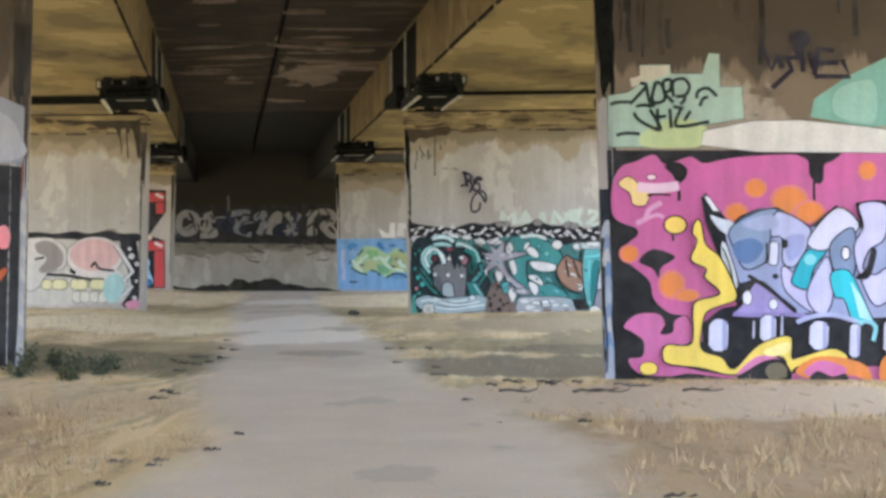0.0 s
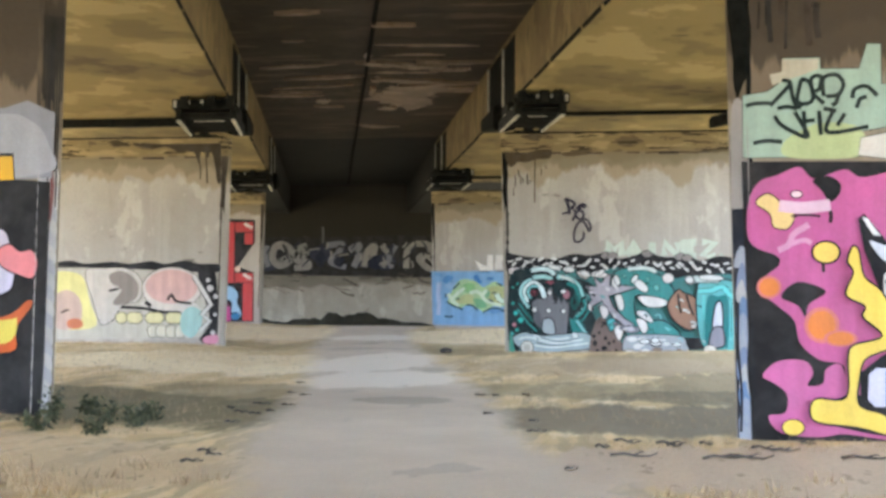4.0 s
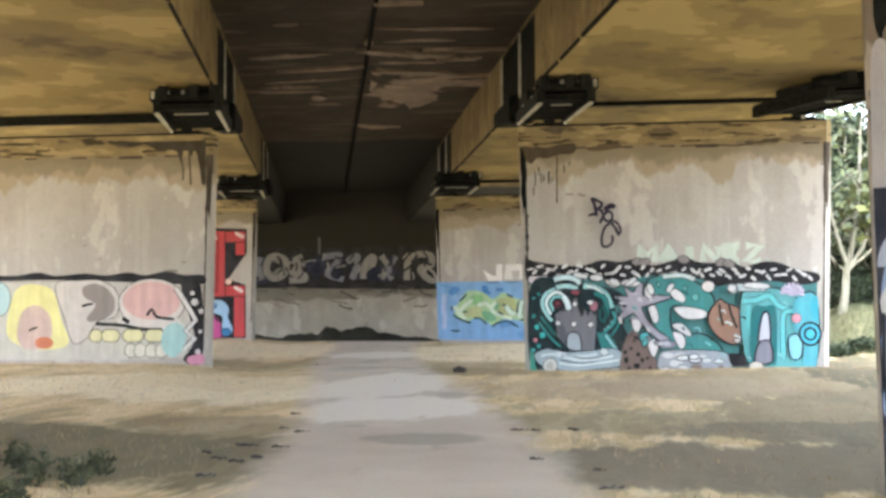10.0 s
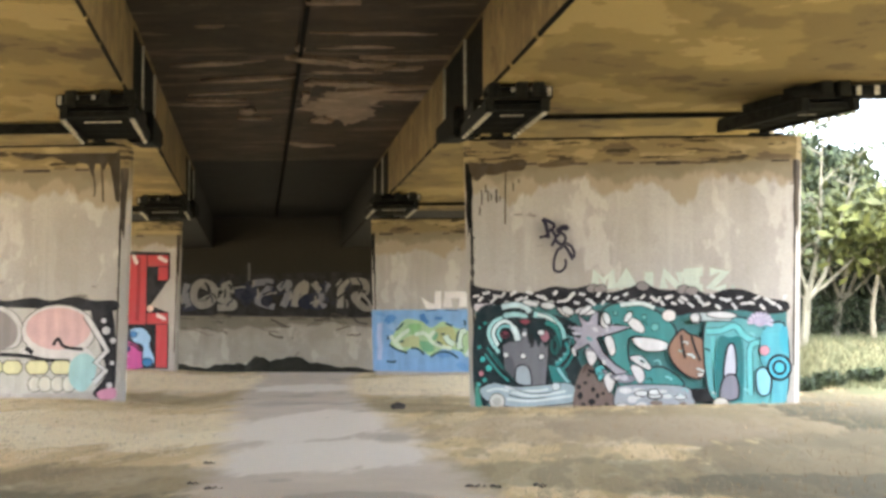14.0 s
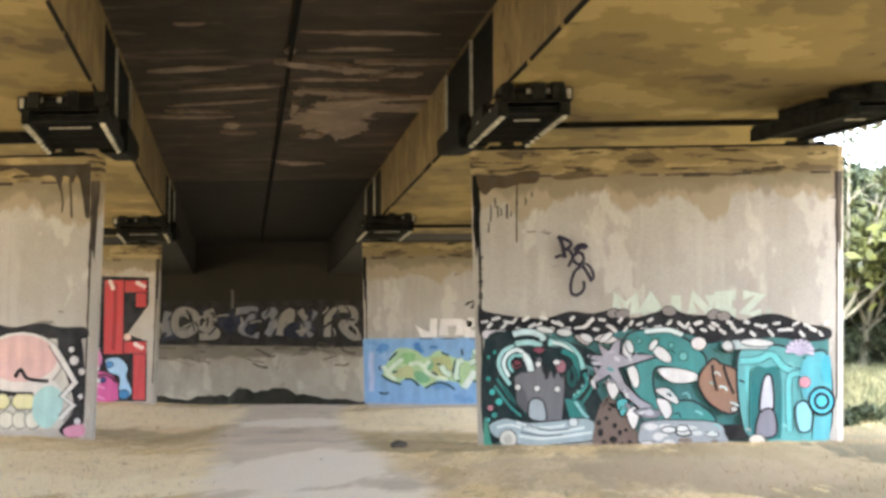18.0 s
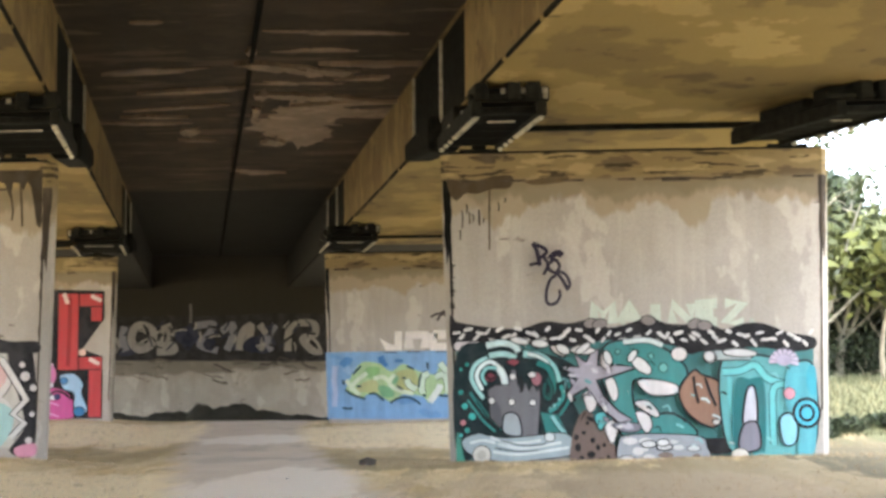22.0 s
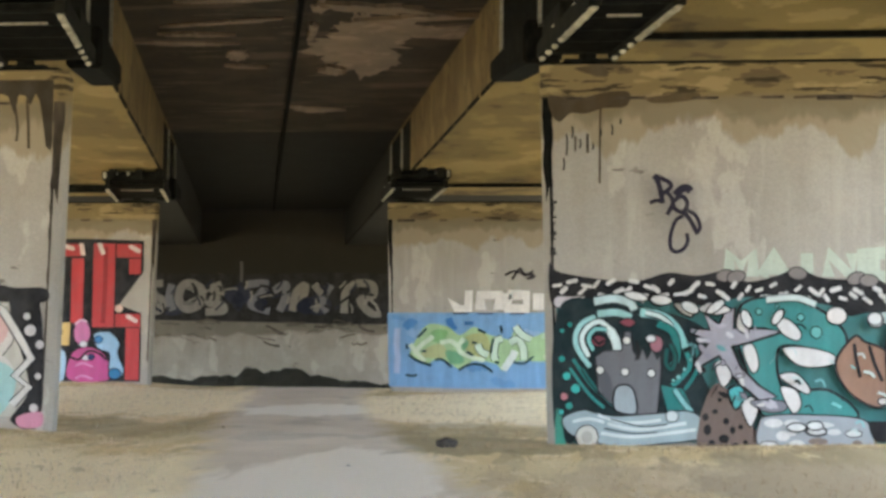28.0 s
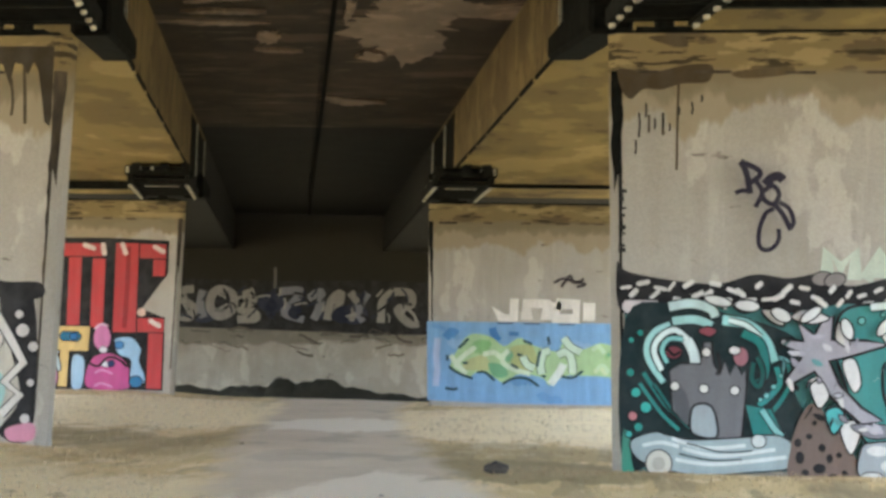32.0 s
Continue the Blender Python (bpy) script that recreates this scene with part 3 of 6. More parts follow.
def paint(code):
    """Spray paint on concrete, from a six-digit colour: uneven cover, fine wall grain."""
    if code not in PAINTS:
        m, nt, b = material("spray_paint_" + code, 0.75)
        col = tuple(0.88 * lin(int(code[i:i + 2], 16)) for i in (0, 2, 4))
        worn = tuple(min(1.0, 0.78 * c + 0.03) for c in col)
        base = mix(nt, ramp(nt, noise_tex(nt, 2.5, 6), (0.42, grey(0)), (0.75, grey(0.8))), col, worn)
        thin = ramp(nt, noise_tex(nt, 0.9, 7, (1, 1, 0.7), 0.65), (0.5, grey(0)), (0.56, grey(0.16)), (0.66, grey(0.34)))
        base = mix(nt, thin, base, tuple(0.66 * c + 0.05 for c in col))
        runs = ramp(nt, noise_tex(nt, 5, 4, (1, 1, 0.1)), (0.4, grey(0.78)), (0.65, grey(1.0)))
        base = mix(nt, 0.6, base, runs, "MULTIPLY")
        base = mix(nt, 0.3, base, ramp(nt, noise_tex(nt, 30, 3), (0.3, grey(0.6)), (0.7, grey(1.0))), "MULTIPLY")
        nt.links.new(base, b.inputs["Base Color"])
        bump(nt, b, noise_tex(nt, 9, 6), 0.4, 0.02)
        PAINTS[code] = m
    return PAINTS[code]


INK = "17161a"


def curve_through(pts, closed=True, n=5):
    """Catmull-Rom through a few points."""
    k, out = len(pts), []
    for i in range(k if closed else k - 1):
        p = [Vector(pts[(i + j) % k] if closed else pts[min(max(i + j, 0), k - 1)]) for j in (-1, 0, 1, 2)]
        for s in range(n):
            t = s / n
            out.append(0.5 * (2 * p[1] + (p[2] - p[0]) * t + (2 * p[0] - 5 * p[1] + 4 * p[2] - p[3]) * t * t + (3 * p[1] - p[0] - 3 * p[2] + p[3]) * t ** 3))
    if not closed:
        out.append(Vector(pts[-1]))
    return out


class Mural:
    """Flat paint on the face of a pier or wall; u to the right and v down from a corner, each layer a hair over the last."""

    def __init__(self, wall, base, x0, z0, su, sv, label, name="mural", cut=0.0, side=0):
        self.o, self.s, self.layer, self.cut, self.side = (x0, z0), (su, sv), base, cut, side
        self.ob = new(name, bpy.data.meshes.new(name))
        self.ob.parent = wall
        self.ob["label"] = label

    def at(self, p, lift=0.0):
        x, z, y = self.o[0] + p[0] * self.s[0], self.o[1] - p[1] * self.s[1], -0.004 - 0.0007 * (self.layer + lift)
        if not self.cut:
            return Vector((x, y, z))
        # on the chamfer of a pier's end, x running back from the front edge
        inset, out = TAPER * (1 - max(z, 0) / PIER_TOP), -0.7 * y
        along = (inset - x - out) if self.side < 0 else (PIER_W - inset + x + out)
        return Vector((along, x - out, z))

    def sheet(self, name, code, pts):
        self.layer += 1
        bm = bmesh.new()
        flat = [Vector((p[0], p[1])) for p in pts]
        co, _, faces, *_ = geometry.delaunay_2d_cdt(flat, [], [list(range(len(flat)))], 1, 1e-4)
        made = [bm.verts.new(self.at(p)) for p in co]
        for f in faces:
            bm.faces.new([made[i] for i in f])
        part(name, bm, paint(code), self.ob)

    def ribbon(self, bm, pts, w, closed=False, lift=0.0):
        k = len(pts)
        pts = [Vector(p) for p in pts]
        rows = []
        for i, p in enumerate(pts):
            a, b = (pts[i - 1], pts[(i + 1) % k]) if closed else (pts[max(i - 1, 0)], pts[min(i + 1, k - 1)])
            d = (b - a)
            d = d.normalized() if d.length > 1e-6 else Vector((1, 0))
            q = Vector((-d.y, d.x)) * w / 2
            rows.append((bm.verts.new(self.at(p + q, lift)), bm.verts.new(self.at(p - q, lift))))
        for i in range(k if closed else k - 1):
            (a, b), (c, d) = rows[i], rows[(i + 1) % k]
            bm.faces.new((a, b, d, c))

    def blob(self, name, code, pts, line=0.0, smooth=True):
        """A filled shape through the points, with a black contour of that width."""
        pts = curve_through(pts) if smooth else [Vector(p) for p in pts]
        self.sheet(name, code, pts)
        if line:
            self.contour(pts, line, True, 0.5)

    def oval(self, name, code, u, v, ru, rv, line=0.0, turn=0.0, n=20):
        c, s = math.cos(radians(turn)), math.sin(radians(turn))
        pts = [(u + ru * math.cos(a) * c - rv * math.sin(a) * s, v + ru * math.cos(a) * s + rv * math.sin(a) * c) for a in (i * math.tau / n for i in range(n))]
        self.blob(name, code, pts, line, False)

    def bar(self, name, code, u, v, w, h, line=0.0, turn=0.0):
        c, s = math.cos(radians(turn)), math.sin(radians(turn))
        r = 0.3 * min(w, h)
        raw = []
        for sx, sy, order in ((1, 1, 0), (-1, 1, 1), (-1, -1, 0), (1, -1, 1)):
            two = [(sx * w / 2, sy * (h / 2 - r)), (sx * (w / 2 - r), sy * h / 2)]
            raw += two[::-1] if order else two
        self.blob(name, code, [(u + a * c - b * s, v + a * s + b * c) for a, b in raw], line, False)

    def stroke(self, name, code, pts, w, smooth=True, line=0.0, closed=False):
        pts = curve_through(pts, closed) if smooth else [Vector(p) for p in pts]
        self.layer += 1
        if line:
            self.contour(pts, w + 2 * line, closed, -0.4)
        bm = bmesh.new()
        self.ribbon(bm, pts, w, closed)
        part(name, bm, paint(code), self.ob)

    def letters(self, code, u, v, w, h, text, weight, gap=0.25):
        """Block letters drawn stroke by stroke in a w by h cell each."""
        for ch in text:
            for line in GLYPHS.get(ch, ()):
                self.stroke("letter", code, [(u + a * w, v + b * h) for a, b in line], weight, False)
            u += w * (1 + gap)

    def contour(self, pts, w, closed, lift):
        bm = bmesh.new()
        self.ribbon(bm, pts, w, closed, lift)
        part("contour", bm, paint(INK), self.ob)


GLYPHS = {
    "M": [((0, 1), (0, 0), (0.5, 0.6), (1, 0), (1, 1))], "A": [((0, 1), (0.5, 0), (1, 1)), ((0.2, 0.65), (0.8, 0.65))],
    "I": [((0.5, 0), (0.5, 1))], "N": [((0, 1), (0, 0), (1, 1), (1, 0))], "E": [((1, 0), (0, 0), (0, 1), (1, 1)), ((0, 0.5), (0.8, 0.5))],
    "Z": [((0, 0), (1, 0), (0, 1), (1, 1))], "J": [((0.8, 0), (0.8, 1), (0.1, 0.8))], "O": [((0, 0.1), (1, 0.1), (1, 0.9), (0, 0.9), (0, 0))],
    "n": [((0, 1), (0, 0.1), (0.9, 0.1), (0.9, 1))],
}
rnd = random.Random(7)


def local(key, x0, z0):
    return x0 - PIERS[key].location.x, z0


# pink and black letters on the first right-hand pier
m = Mural(PIERS["pink"], 0, *local("pink", 5.54, 3.466), 0.004733, 0.00477, "pink, black and lavender letter mural with yellow drips")
m.blob("black_ground", INK, [(24, 6), (520, 10), (660, 16), (1600, 22), (1600, 766), (50, 770), (38, 400)], smooth=False)
m.blob("pink_field", "bf629b", [(45, 110), (75, 60), (120, 45), (180, 22), (220, 55), (300, 30), (345, 52), (420, 38), (520, 28), (700, 24), (1500, 24), (1560, 300), (1500, 620), (330, 640), (300, 620), (295, 560), (230, 545), (180, 500), (165, 440), (120, 400), (70, 355), (95, 315), (125, 290), (120, 265), (60, 240), (40, 200)])
m.blob("pink_field", "c46ba1", [(80, 590), (120, 552), (190, 548), (215, 580), (200, 615), (240, 610), (250, 570), (290, 560), (300, 640), (220, 660), (215, 700), (300, 730), (440, 750), (700, 740), (900, 720), (1300, 730), (1300, 762), (600, 764), (440, 762), (300, 745), (230, 755), (130, 745), (95, 700), (140, 690), (145, 640), (110, 610)])
m.blob("black_drop", INK, [(215, 60), (260, 48), (290, 70), (285, 100), (260, 118), (240, 88)])
m.blob("black_drop", INK, [(130, 375), (175, 335), (250, 360), (205, 395), (195, 430), (175, 400)])
m.blob("black_drop", INK, [(640, 20), (700, 8), (795, 12), (770, 45), (740, 60), (735, 110), (715, 122), (690, 90), (685, 45)])
m.stroke("black_drip", INK, [(706, 110), (705, 150), (706, 190)], 9)
m.stroke("black_drip", INK, [(245, 275), (243, 292), (244, 308)], 8)
m.stroke("black_drip", INK, [(262, 140), (264, 158), (262, 175)], 10)
for u, v, a, b2 in ((515, 135, 34, 30), (625, 175, 58, 46), (690, 215, 48, 36), (452, 215, 36, 30), (878, 80, 28, 30), (98, 350, 30, 28), (238, 452, 42, 44), (288, 488, 40, 20), (1040, 110, 40, 34), (1210, 160, 46, 38)):
    m.oval("orange_glow", "cf7a78", u, v, a * 1.12, b2 * 1.12)
    m.oval("orange_dot", "da8442", u, v, a * 0.88, b2 * 0.88)
m.blob("cream_patch", "e6c98a", [(62, 120), (92, 94), (122, 110), (138, 140), (168, 152), (150, 190), (110, 186), (100, 150)], 3)
m.stroke("blush_patch", "dcbcd2", [(125, 128), (190, 134), (262, 126)], 32)
m.stroke("blush_patch", "d29ac0", [(205, 180), (165, 205), (150, 235), (122, 250)], 17)
m.stroke("blush_patch", "d29ac0", [(150, 235), (190, 222), (212, 230)], 13)
m.oval("blush_patch", "e3c7d6", 172, 97, 16, 10, 3)
m.stroke("black_drip", INK, [(158, 158), (190, 153), (235, 157)], 6)
m.oval("yellow_dot", "eccb66", 250, 255, 37, 30, 5)
m = Mural(PIERS["pink"], 60, *local("pink", 5.54, 3.466), 0.004733, 0.00477, "lavender, grey and cyan letters over striped dark blocks", "letter_mural")
m.blob("navy_backing", "15151d", [(335, 165), (350, 150), (400, 212), (430, 255), (460, 228), (520, 202), (585, 198), (692, 262), (775, 192), (852, 260), (838, 185), (900, 176), (1100, 190), (1400, 200), (1400, 720), (340, 700), (338, 580), (400, 530), (450, 520), (440, 470), (395, 370), (350, 250)], 0, False)
m.blob("letter_base", "9aa2cb", [(430, 262), (520, 208), (590, 204), (690, 268), (780, 204), (850, 270), (940, 196), (1100, 210), (1200, 380), (1120, 535), (900, 560), (700, 545), (640, 540), (520, 440), (455, 440), (420, 320)])
LETTER = (
    ("dfe0ea", ((345, 160), (360, 164), (395, 212), (374, 208)), 0), ("c9cfe0", ((365, 225), (400, 235), (442, 250), (430, 288), (395, 270)), 0),
    ("d3d6de", ((400, 318), (420, 325), (455, 440), (440, 470), (405, 400)), 4), ("8b9bbd", ((430, 268), (520, 212), (588, 206), (600, 250), (562, 300), (550, 372), (480, 402), (440, 330)), 5),
    ("b5b7df", ((585, 212), (688, 265), (680, 330), (640, 392), (602, 380), (598, 300), (562, 290)), 5), ("9d90c9", ((465, 520), (520, 440), (590, 490), (645, 542), (560, 547), (438, 556)), 5),
    ("c3bde4", ((600, 392), (650, 430), (722, 532), (690, 540), (610, 472)), 4), ("3fb0c6", ((638, 412), (680, 340), (746, 335), (702, 400), (682, 466), (632, 450)), 5),
    ("bdbbe3", ((680, 472), (745, 360), (766, 470), (745, 542), (700, 536)), 5), ("d0cfec", ((690, 292), (780, 200), (850, 265), (750, 336), (692, 332)), 5),
    ("7f90b4", ((760, 312), (832, 270), (832, 420), (780, 422), (756, 370)), 5), ("4bbfd2", ((755, 420), (800, 402), (832, 432), (880, 540), (892, 576), (830, 572), (800, 502), (770, 490)), 4),
    ("b5e3ec", ((820, 440), (860, 500), (890, 570), (850, 560)), 0), ("c2c0e8", ((850, 190), (938, 194), (932, 300), (882, 340), (862, 400), (900, 420), (940, 400), (960, 480), (900, 522), (852, 430), (832, 330), (862, 262)), 5),
    ("9488bf", ((960, 240), (1040, 210), (1080, 330), (1020, 520), (950, 530), (985, 380)), 5), ("8b9bb8", ((1060, 210), (1170, 200), (1200, 400), (1130, 540), (1060, 500), (1100, 340)), 5))
for code, pts, line in LETTER:
    m.blob("letter", code, pts, line, len(pts) > 4)
m.blob("letter_shade", "a3abd0", [(470, 250), (560, 222), (590, 260), (520, 275)])
m.blob("letter_shade", "5f79a8", [(440, 320), (500, 300), (540, 330), (500, 380), (455, 372)])
m.blob("letter_shade", "9aa0d0", [(610, 300), (672, 290), (660, 350), (620, 372)])
m.bar("letter_slit", "d8d8ee", 572, 350, 30, 80, 4, 3)
m.stroke("letter_line", INK, [(548, 315), (550, 350), (547, 385)], 7)
m.stroke("letter_line", INK, [(488, 422), (560, 470), (642, 542)], 13)
m.stroke("letter_line", INK, [(405, 330), (425, 380), (438, 440)], 5)
m.oval("letter_eye", INK, 607, 318, 11, 16)
m.oval("letter_eye", INK, 577, 425, 10, 9)
m.oval("letter_glint", "e2e0ee", 485, 495, 16, 24, 3)
m.oval("letter_glint", "e2e0ee", 570, 516, 15, 18, 3)
m.oval("letter_glint", "8fd6df", 690, 370, 20, 18)
m.oval("letter_eye", "d9d7ea", 805, 350, 14, 22, 5)
m.blob("dark_gap", INK, [(835, 430), (870, 400), (890, 330), (905, 350), (880, 430)])
m.stroke("violet_line", "8f82bd", [(440, 548), (520, 552), (600, 548), (680, 556)], 14)
m.stroke("violet_line", "aeb4dc", [(645, 575), (700, 555), (770, 552), (860, 580)], 15)
m.stroke("cyan_line", "8fcbdc", [(830, 585), (870, 572), (900, 590), (892, 635)], 13)
for u, v, w, h in ((390, 618, 66, 108), (552, 596, 54, 92), (597, 590, 9, 80), (505, 600, 9, 60), (717, 618, 64, 96), (833, 635, 36, 112), (942, 620, 36, 104), (1020, 620, 60, 100), (1120, 620, 30, 100), (1220, 620, 60, 100)):
    m.bar("block_stripe", "cbcbe4", u, v, w, h, 4, 2)
    m.stroke("block_shade", "9a9fc8", [(u + w * 0.3, v - h * 0.42), (u + w * 0.3, v + h * 0.42)], w * 0.22, False)
m.blob("yellow_drip", "e6cb5c", [(318, 240), (335, 250), (350, 320), (395, 360), (440, 450), (448, 500), (395, 522), (350, 545), (335, 600), (335, 665), (400, 690), (440, 728), (520, 650), (622, 620), (628, 690), (650, 690), (760, 660), (812, 690), (760, 702), (650, 720), (620, 748), (600, 692), (520, 690), (445, 748), (330, 726), (230, 715), (205, 690), (220, 650), (300, 645), (305, 540), (320, 505), (395, 480), (345, 430), (350, 400), (300, 370), (320, 310), (305, 280)], 5)
m.blob("yellow_shade", "efdf96", [(540, 668), (615, 640), (618, 672), (560, 688)])
m.blob("orange_drip", "d9853f", [(640, 735), (700, 690), (790, 690), (870, 718), (882, 766), (820, 748), (700, 760)])
m.blob("pink_drip", "c46ba1", [(668, 740), (720, 700), (800, 722), (790, 750), (720, 756)])
m.blob("pink_drip", "c878a8", [(450, 745), (510, 690), (560, 686), (600, 704), (560, 720), (500, 752)])
m.blob("dark_edge", INK, [(440, 768), (480, 735), (545, 700), (602, 702), (620, 764)])
m.blob("dark_edge", INK, [(690, 764), (712, 734), (760, 752), (800, 742), (802, 766)])
m.oval("moss_edge", "6b6350", 578, 735, 36, 28)
m.oval("yellow_drip", "e6cb5c", 160, 728, 30, 22, 3)
m.blob("orange_drip", "d9853f", [(918, 700), (960, 680), (1000, 764), (918, 764)])
m = Mural(PIERS["pink"], 2, *local("pink", 5.54, 5.28), 0.00343, 0.00356, "mint and white rolled patches with black tags", "tag_patch")
m.blob("mint_patch", "a3b8aa", [(38, 275), (130, 262), (185, 225), (186, 140), (325, 140), (328, 180), (470, 182), (498, 92), (550, 95), (552, 240), (650, 242), (662, 382), (480, 412), (470, 505), (40, 505)], 3, False)
m.blob("lime_haze", "b9c592", [(200, 440), (330, 380), (470, 400), (478, 500), (210, 504)])
m.blob("pale_patch", "b7b09f", [(140, 200), (186, 190), (186, 145), (322, 145), (320, 182), (240, 210), (150, 240)], 0, False)
m.blob("teal_patch", "7ba79a", [(960, 380), (975, 300), (1120, 205), (1300, 120), (1600, 120), (1600, 410), (1220, 425)], 0, False)
m.blob("teal_patch", "94b9ac", [(1070, 370), (1080, 260), (1240, 225), (1250, 390), (1200, 410)])
m.blob("white_band", "cfcbc6", [(475, 435), (700, 392), (920, 392), (1200, 422), (1320, 440), (2000, 450), (2000, 560), (1300, 540), (720, 532), (465, 500)], 3, False)
m = Mural(PIERS["pink"], 14, *local("pink", 5.538, 5.797), 0.003867, 0.003894, "black and violet sprayed tags", "tag_writing")
for pts in (((125, 420), (150, 395), (192, 345), (165, 335)), ((150, 430), (182, 424), (215, 432)), ((192, 345), (205, 410), (228, 430)), ((228, 335), (215, 400), (238, 416), (266, 400), (256, 345), (226, 332)),
            ((264, 375), (262, 330), (292, 325), (286, 368), (264, 376), (302, 416)), ((302, 392), (300, 332), (342, 320), (366, 350), (350, 385), (310, 392)), ((350, 385), (342, 412), (328, 422)), ((395, 400), (402, 370), (440, 360), (476, 392)), ((408, 432), (420, 402), (442, 395)),
            ((45, 420), (78, 412), (125, 412)), ((140, 455), (168, 490), (250, 526), (206, 442)), ((236, 440), (240, 526)), ((236, 475), (272, 470)), ((286, 440), (292, 520)), ((300, 432), (342, 440)), ((332, 440), (308, 502), (345, 512), (446, 494)), ((370, 450), (345, 490)), ((70, 546), (112, 538), (165, 542))):
    m.stroke("black_tag", "1a2824", pts, 14)
for pts in (((650, 178), (672, 232), (696, 288), (722, 228)), ((722, 228), (736, 282)), ((758, 240), (776, 290), (698, 362)), ((738, 240), (802, 240), (790, 200)), ((812, 190), (822, 298)), ((846, 220), (852, 282), (880, 206), (945, 214)), ((880, 206), (866, 312)), ((866, 264), (962, 262)), ((866, 316), (1006, 320), (976, 250))):
    m.stroke("dark_tag", "221d2b", pts, 21, False)
m.oval("dark_tag", "221d2b", 810, 168, 40, 38)
m = Mural(PIERS["pink"], 10, 0.0, 4.6, 0.0035, 0.01, "pale blue and white drips down the pier's end", "end_paint", 0.22, -1)
m.blob("dark_ground", "1d2230", [(0, 100), (62, 100), (62, 478), (0, 478)], smooth=False)
m.blob("grey_wash", "a9a3a2", [(0, 60), (50, 40), (62, 150), (62, 250), (30, 262), (6, 240)])
for i in range(11):
    v = 240 + i * 22
    m.blob("blue_drip", ("b4bacb", "8d9cc0", "c9c8cc", "7d97c4", "a9b3cc")[i % 5], [(8 + 7 * (i % 3), v), (32, v - 14), (56 - 8 * (i % 2), v + 3), (58 - 6 * (i % 3), v + 26), (30, v + 42), (10, v + 24)])
m.stroke("dark_streak", "14161d", [(48, 300), (52, 360), (44, 420), (50, 470)], 9)
m.stroke("dark_streak", "14161d", [(14, 350), (20, 390), (10, 430)], 7)

# teal undersea mural on the second right-hand pier
m = Mural(PIERS["teal"], 0, *local("teal", -0.25, 3.49), 0.0064, 0.0066, "teal undersea mural with a grey castle, starfish and whale")
m.blob("teal_ground", "4a8080", [(24, 150), (1268, 150), (1262, 545), (1100, 552), (900, 545), (600, 556), (400, 545), (40, 560)], smooth=False)
m.blob("damp_stain", "4a3d29", [(3, -409), (76, -398), (170, -418), (232, -416), (222, -377), (159, -372), (107, -357), (66, -359), (34, -335), (11, -357)])
m.blob("damp_stain", "54462f", [(76, -486), (159, -490), (170, -461), (118, -468)])
m.blob("damp_stain", "5d4e34", [(289, -402), (418, -414), (423, -396), (346, -386), (294, -387)])
m.stroke("damp_stain", "4f422d", [(694, -398), (816, -402), (947, -395)], 7)
m.stroke("damp_stain", "4a3d29", [(151, -377), (149, -306), (148, -163)], 6)
m.stroke("damp_stain", "4a3d29", [(79, -296), (79, -253)], 6)
m.stroke("damp_stain", "4a3d29", [(113, -301), (114, -247)], 7)
m.letters("c6cfc0", 512, 30, 64, 64, "MAINEZ", 35, 0.42)
m.oval("letter", "b3bcae", 486, 90, 9, 9)
m.oval("letter", "b3bcae", 1058, 90, 9, 9)
m.blob("black_band", INK, [(5, 60), (30, 82), (130, 100), (250, 108), (340, 84), (420, 92), (500, 80), (560, 108), (640, 92), (700, 72), (760, 95), (830, 100), (900, 92), (960, 118), (1030, 98), (1100, 100), (1180, 130), (1270, 148), (1268, 185), (1180, 195), (1080, 180), (900, 190), (840, 200), (780, 170), (560, 150), (450, 175), (320, 160), (120, 160), (18, 180)])
for u, v in ((500, 92), (530, 95), (700, 85), (860, 98), (895, 104)):
    m.oval("grey_pebble", "8f8784", u, v, 26, 17, 3, rnd.uniform(-20, 20))
for k in range(58):
    u = 30 + k * 21.5 + rnd.uniform(-5, 5)
    m.bar("white_dash", "dcd9d6", u, 124 + 18 * math.sin(k * 2.4) + 0.022 * u + rnd.uniform(-5, 5), rnd.uniform(22, 34), rnd.uniform(8, 13), 0, rnd.uniform(-60, 60))
m.bar("white_pill", "cfc8cc", 66, 166, 96, 34, 4)


def reef(*pts):
    return [(148 + (a - 115) / 1.14, 352 + (b - 335) / 1.17) for a, b in pts]


def pearl(name, code, a, b, ra, rb, line=3):
    (u, v), = reef((a, b))
    m.oval(name, code, u, v, ra / 1.14, rb / 1.17, line)


m.blob("dark_water", "12282c", reef((-22, 150), (120, 108), (250, 130), (420, 180), (472, 250), (440, 330), (470, 420), (420, 482), (300, 500), (100, 520), (-22, 560)))
m.blob("green_edge", "4f9a86", reef((-24, 470), (-8, 470), (0, 540), (10, 590), (-24, 590)))
for a, b, r, code in ((10, 355, 14, "4fbab4"), (38, 395, 16, "4fbab4"), (2, 420, 13, "c07f86"), (-6, 300, 12, "2f8f8a"), (18, 450, 13, "3f9a93"), (-8, 470, 10, "57bdb7"), (20, 190, 10, "2f8f8a"), (-5, 210, 9, "3f9a93")):
    pearl("bubble", code, a, b, r, r)
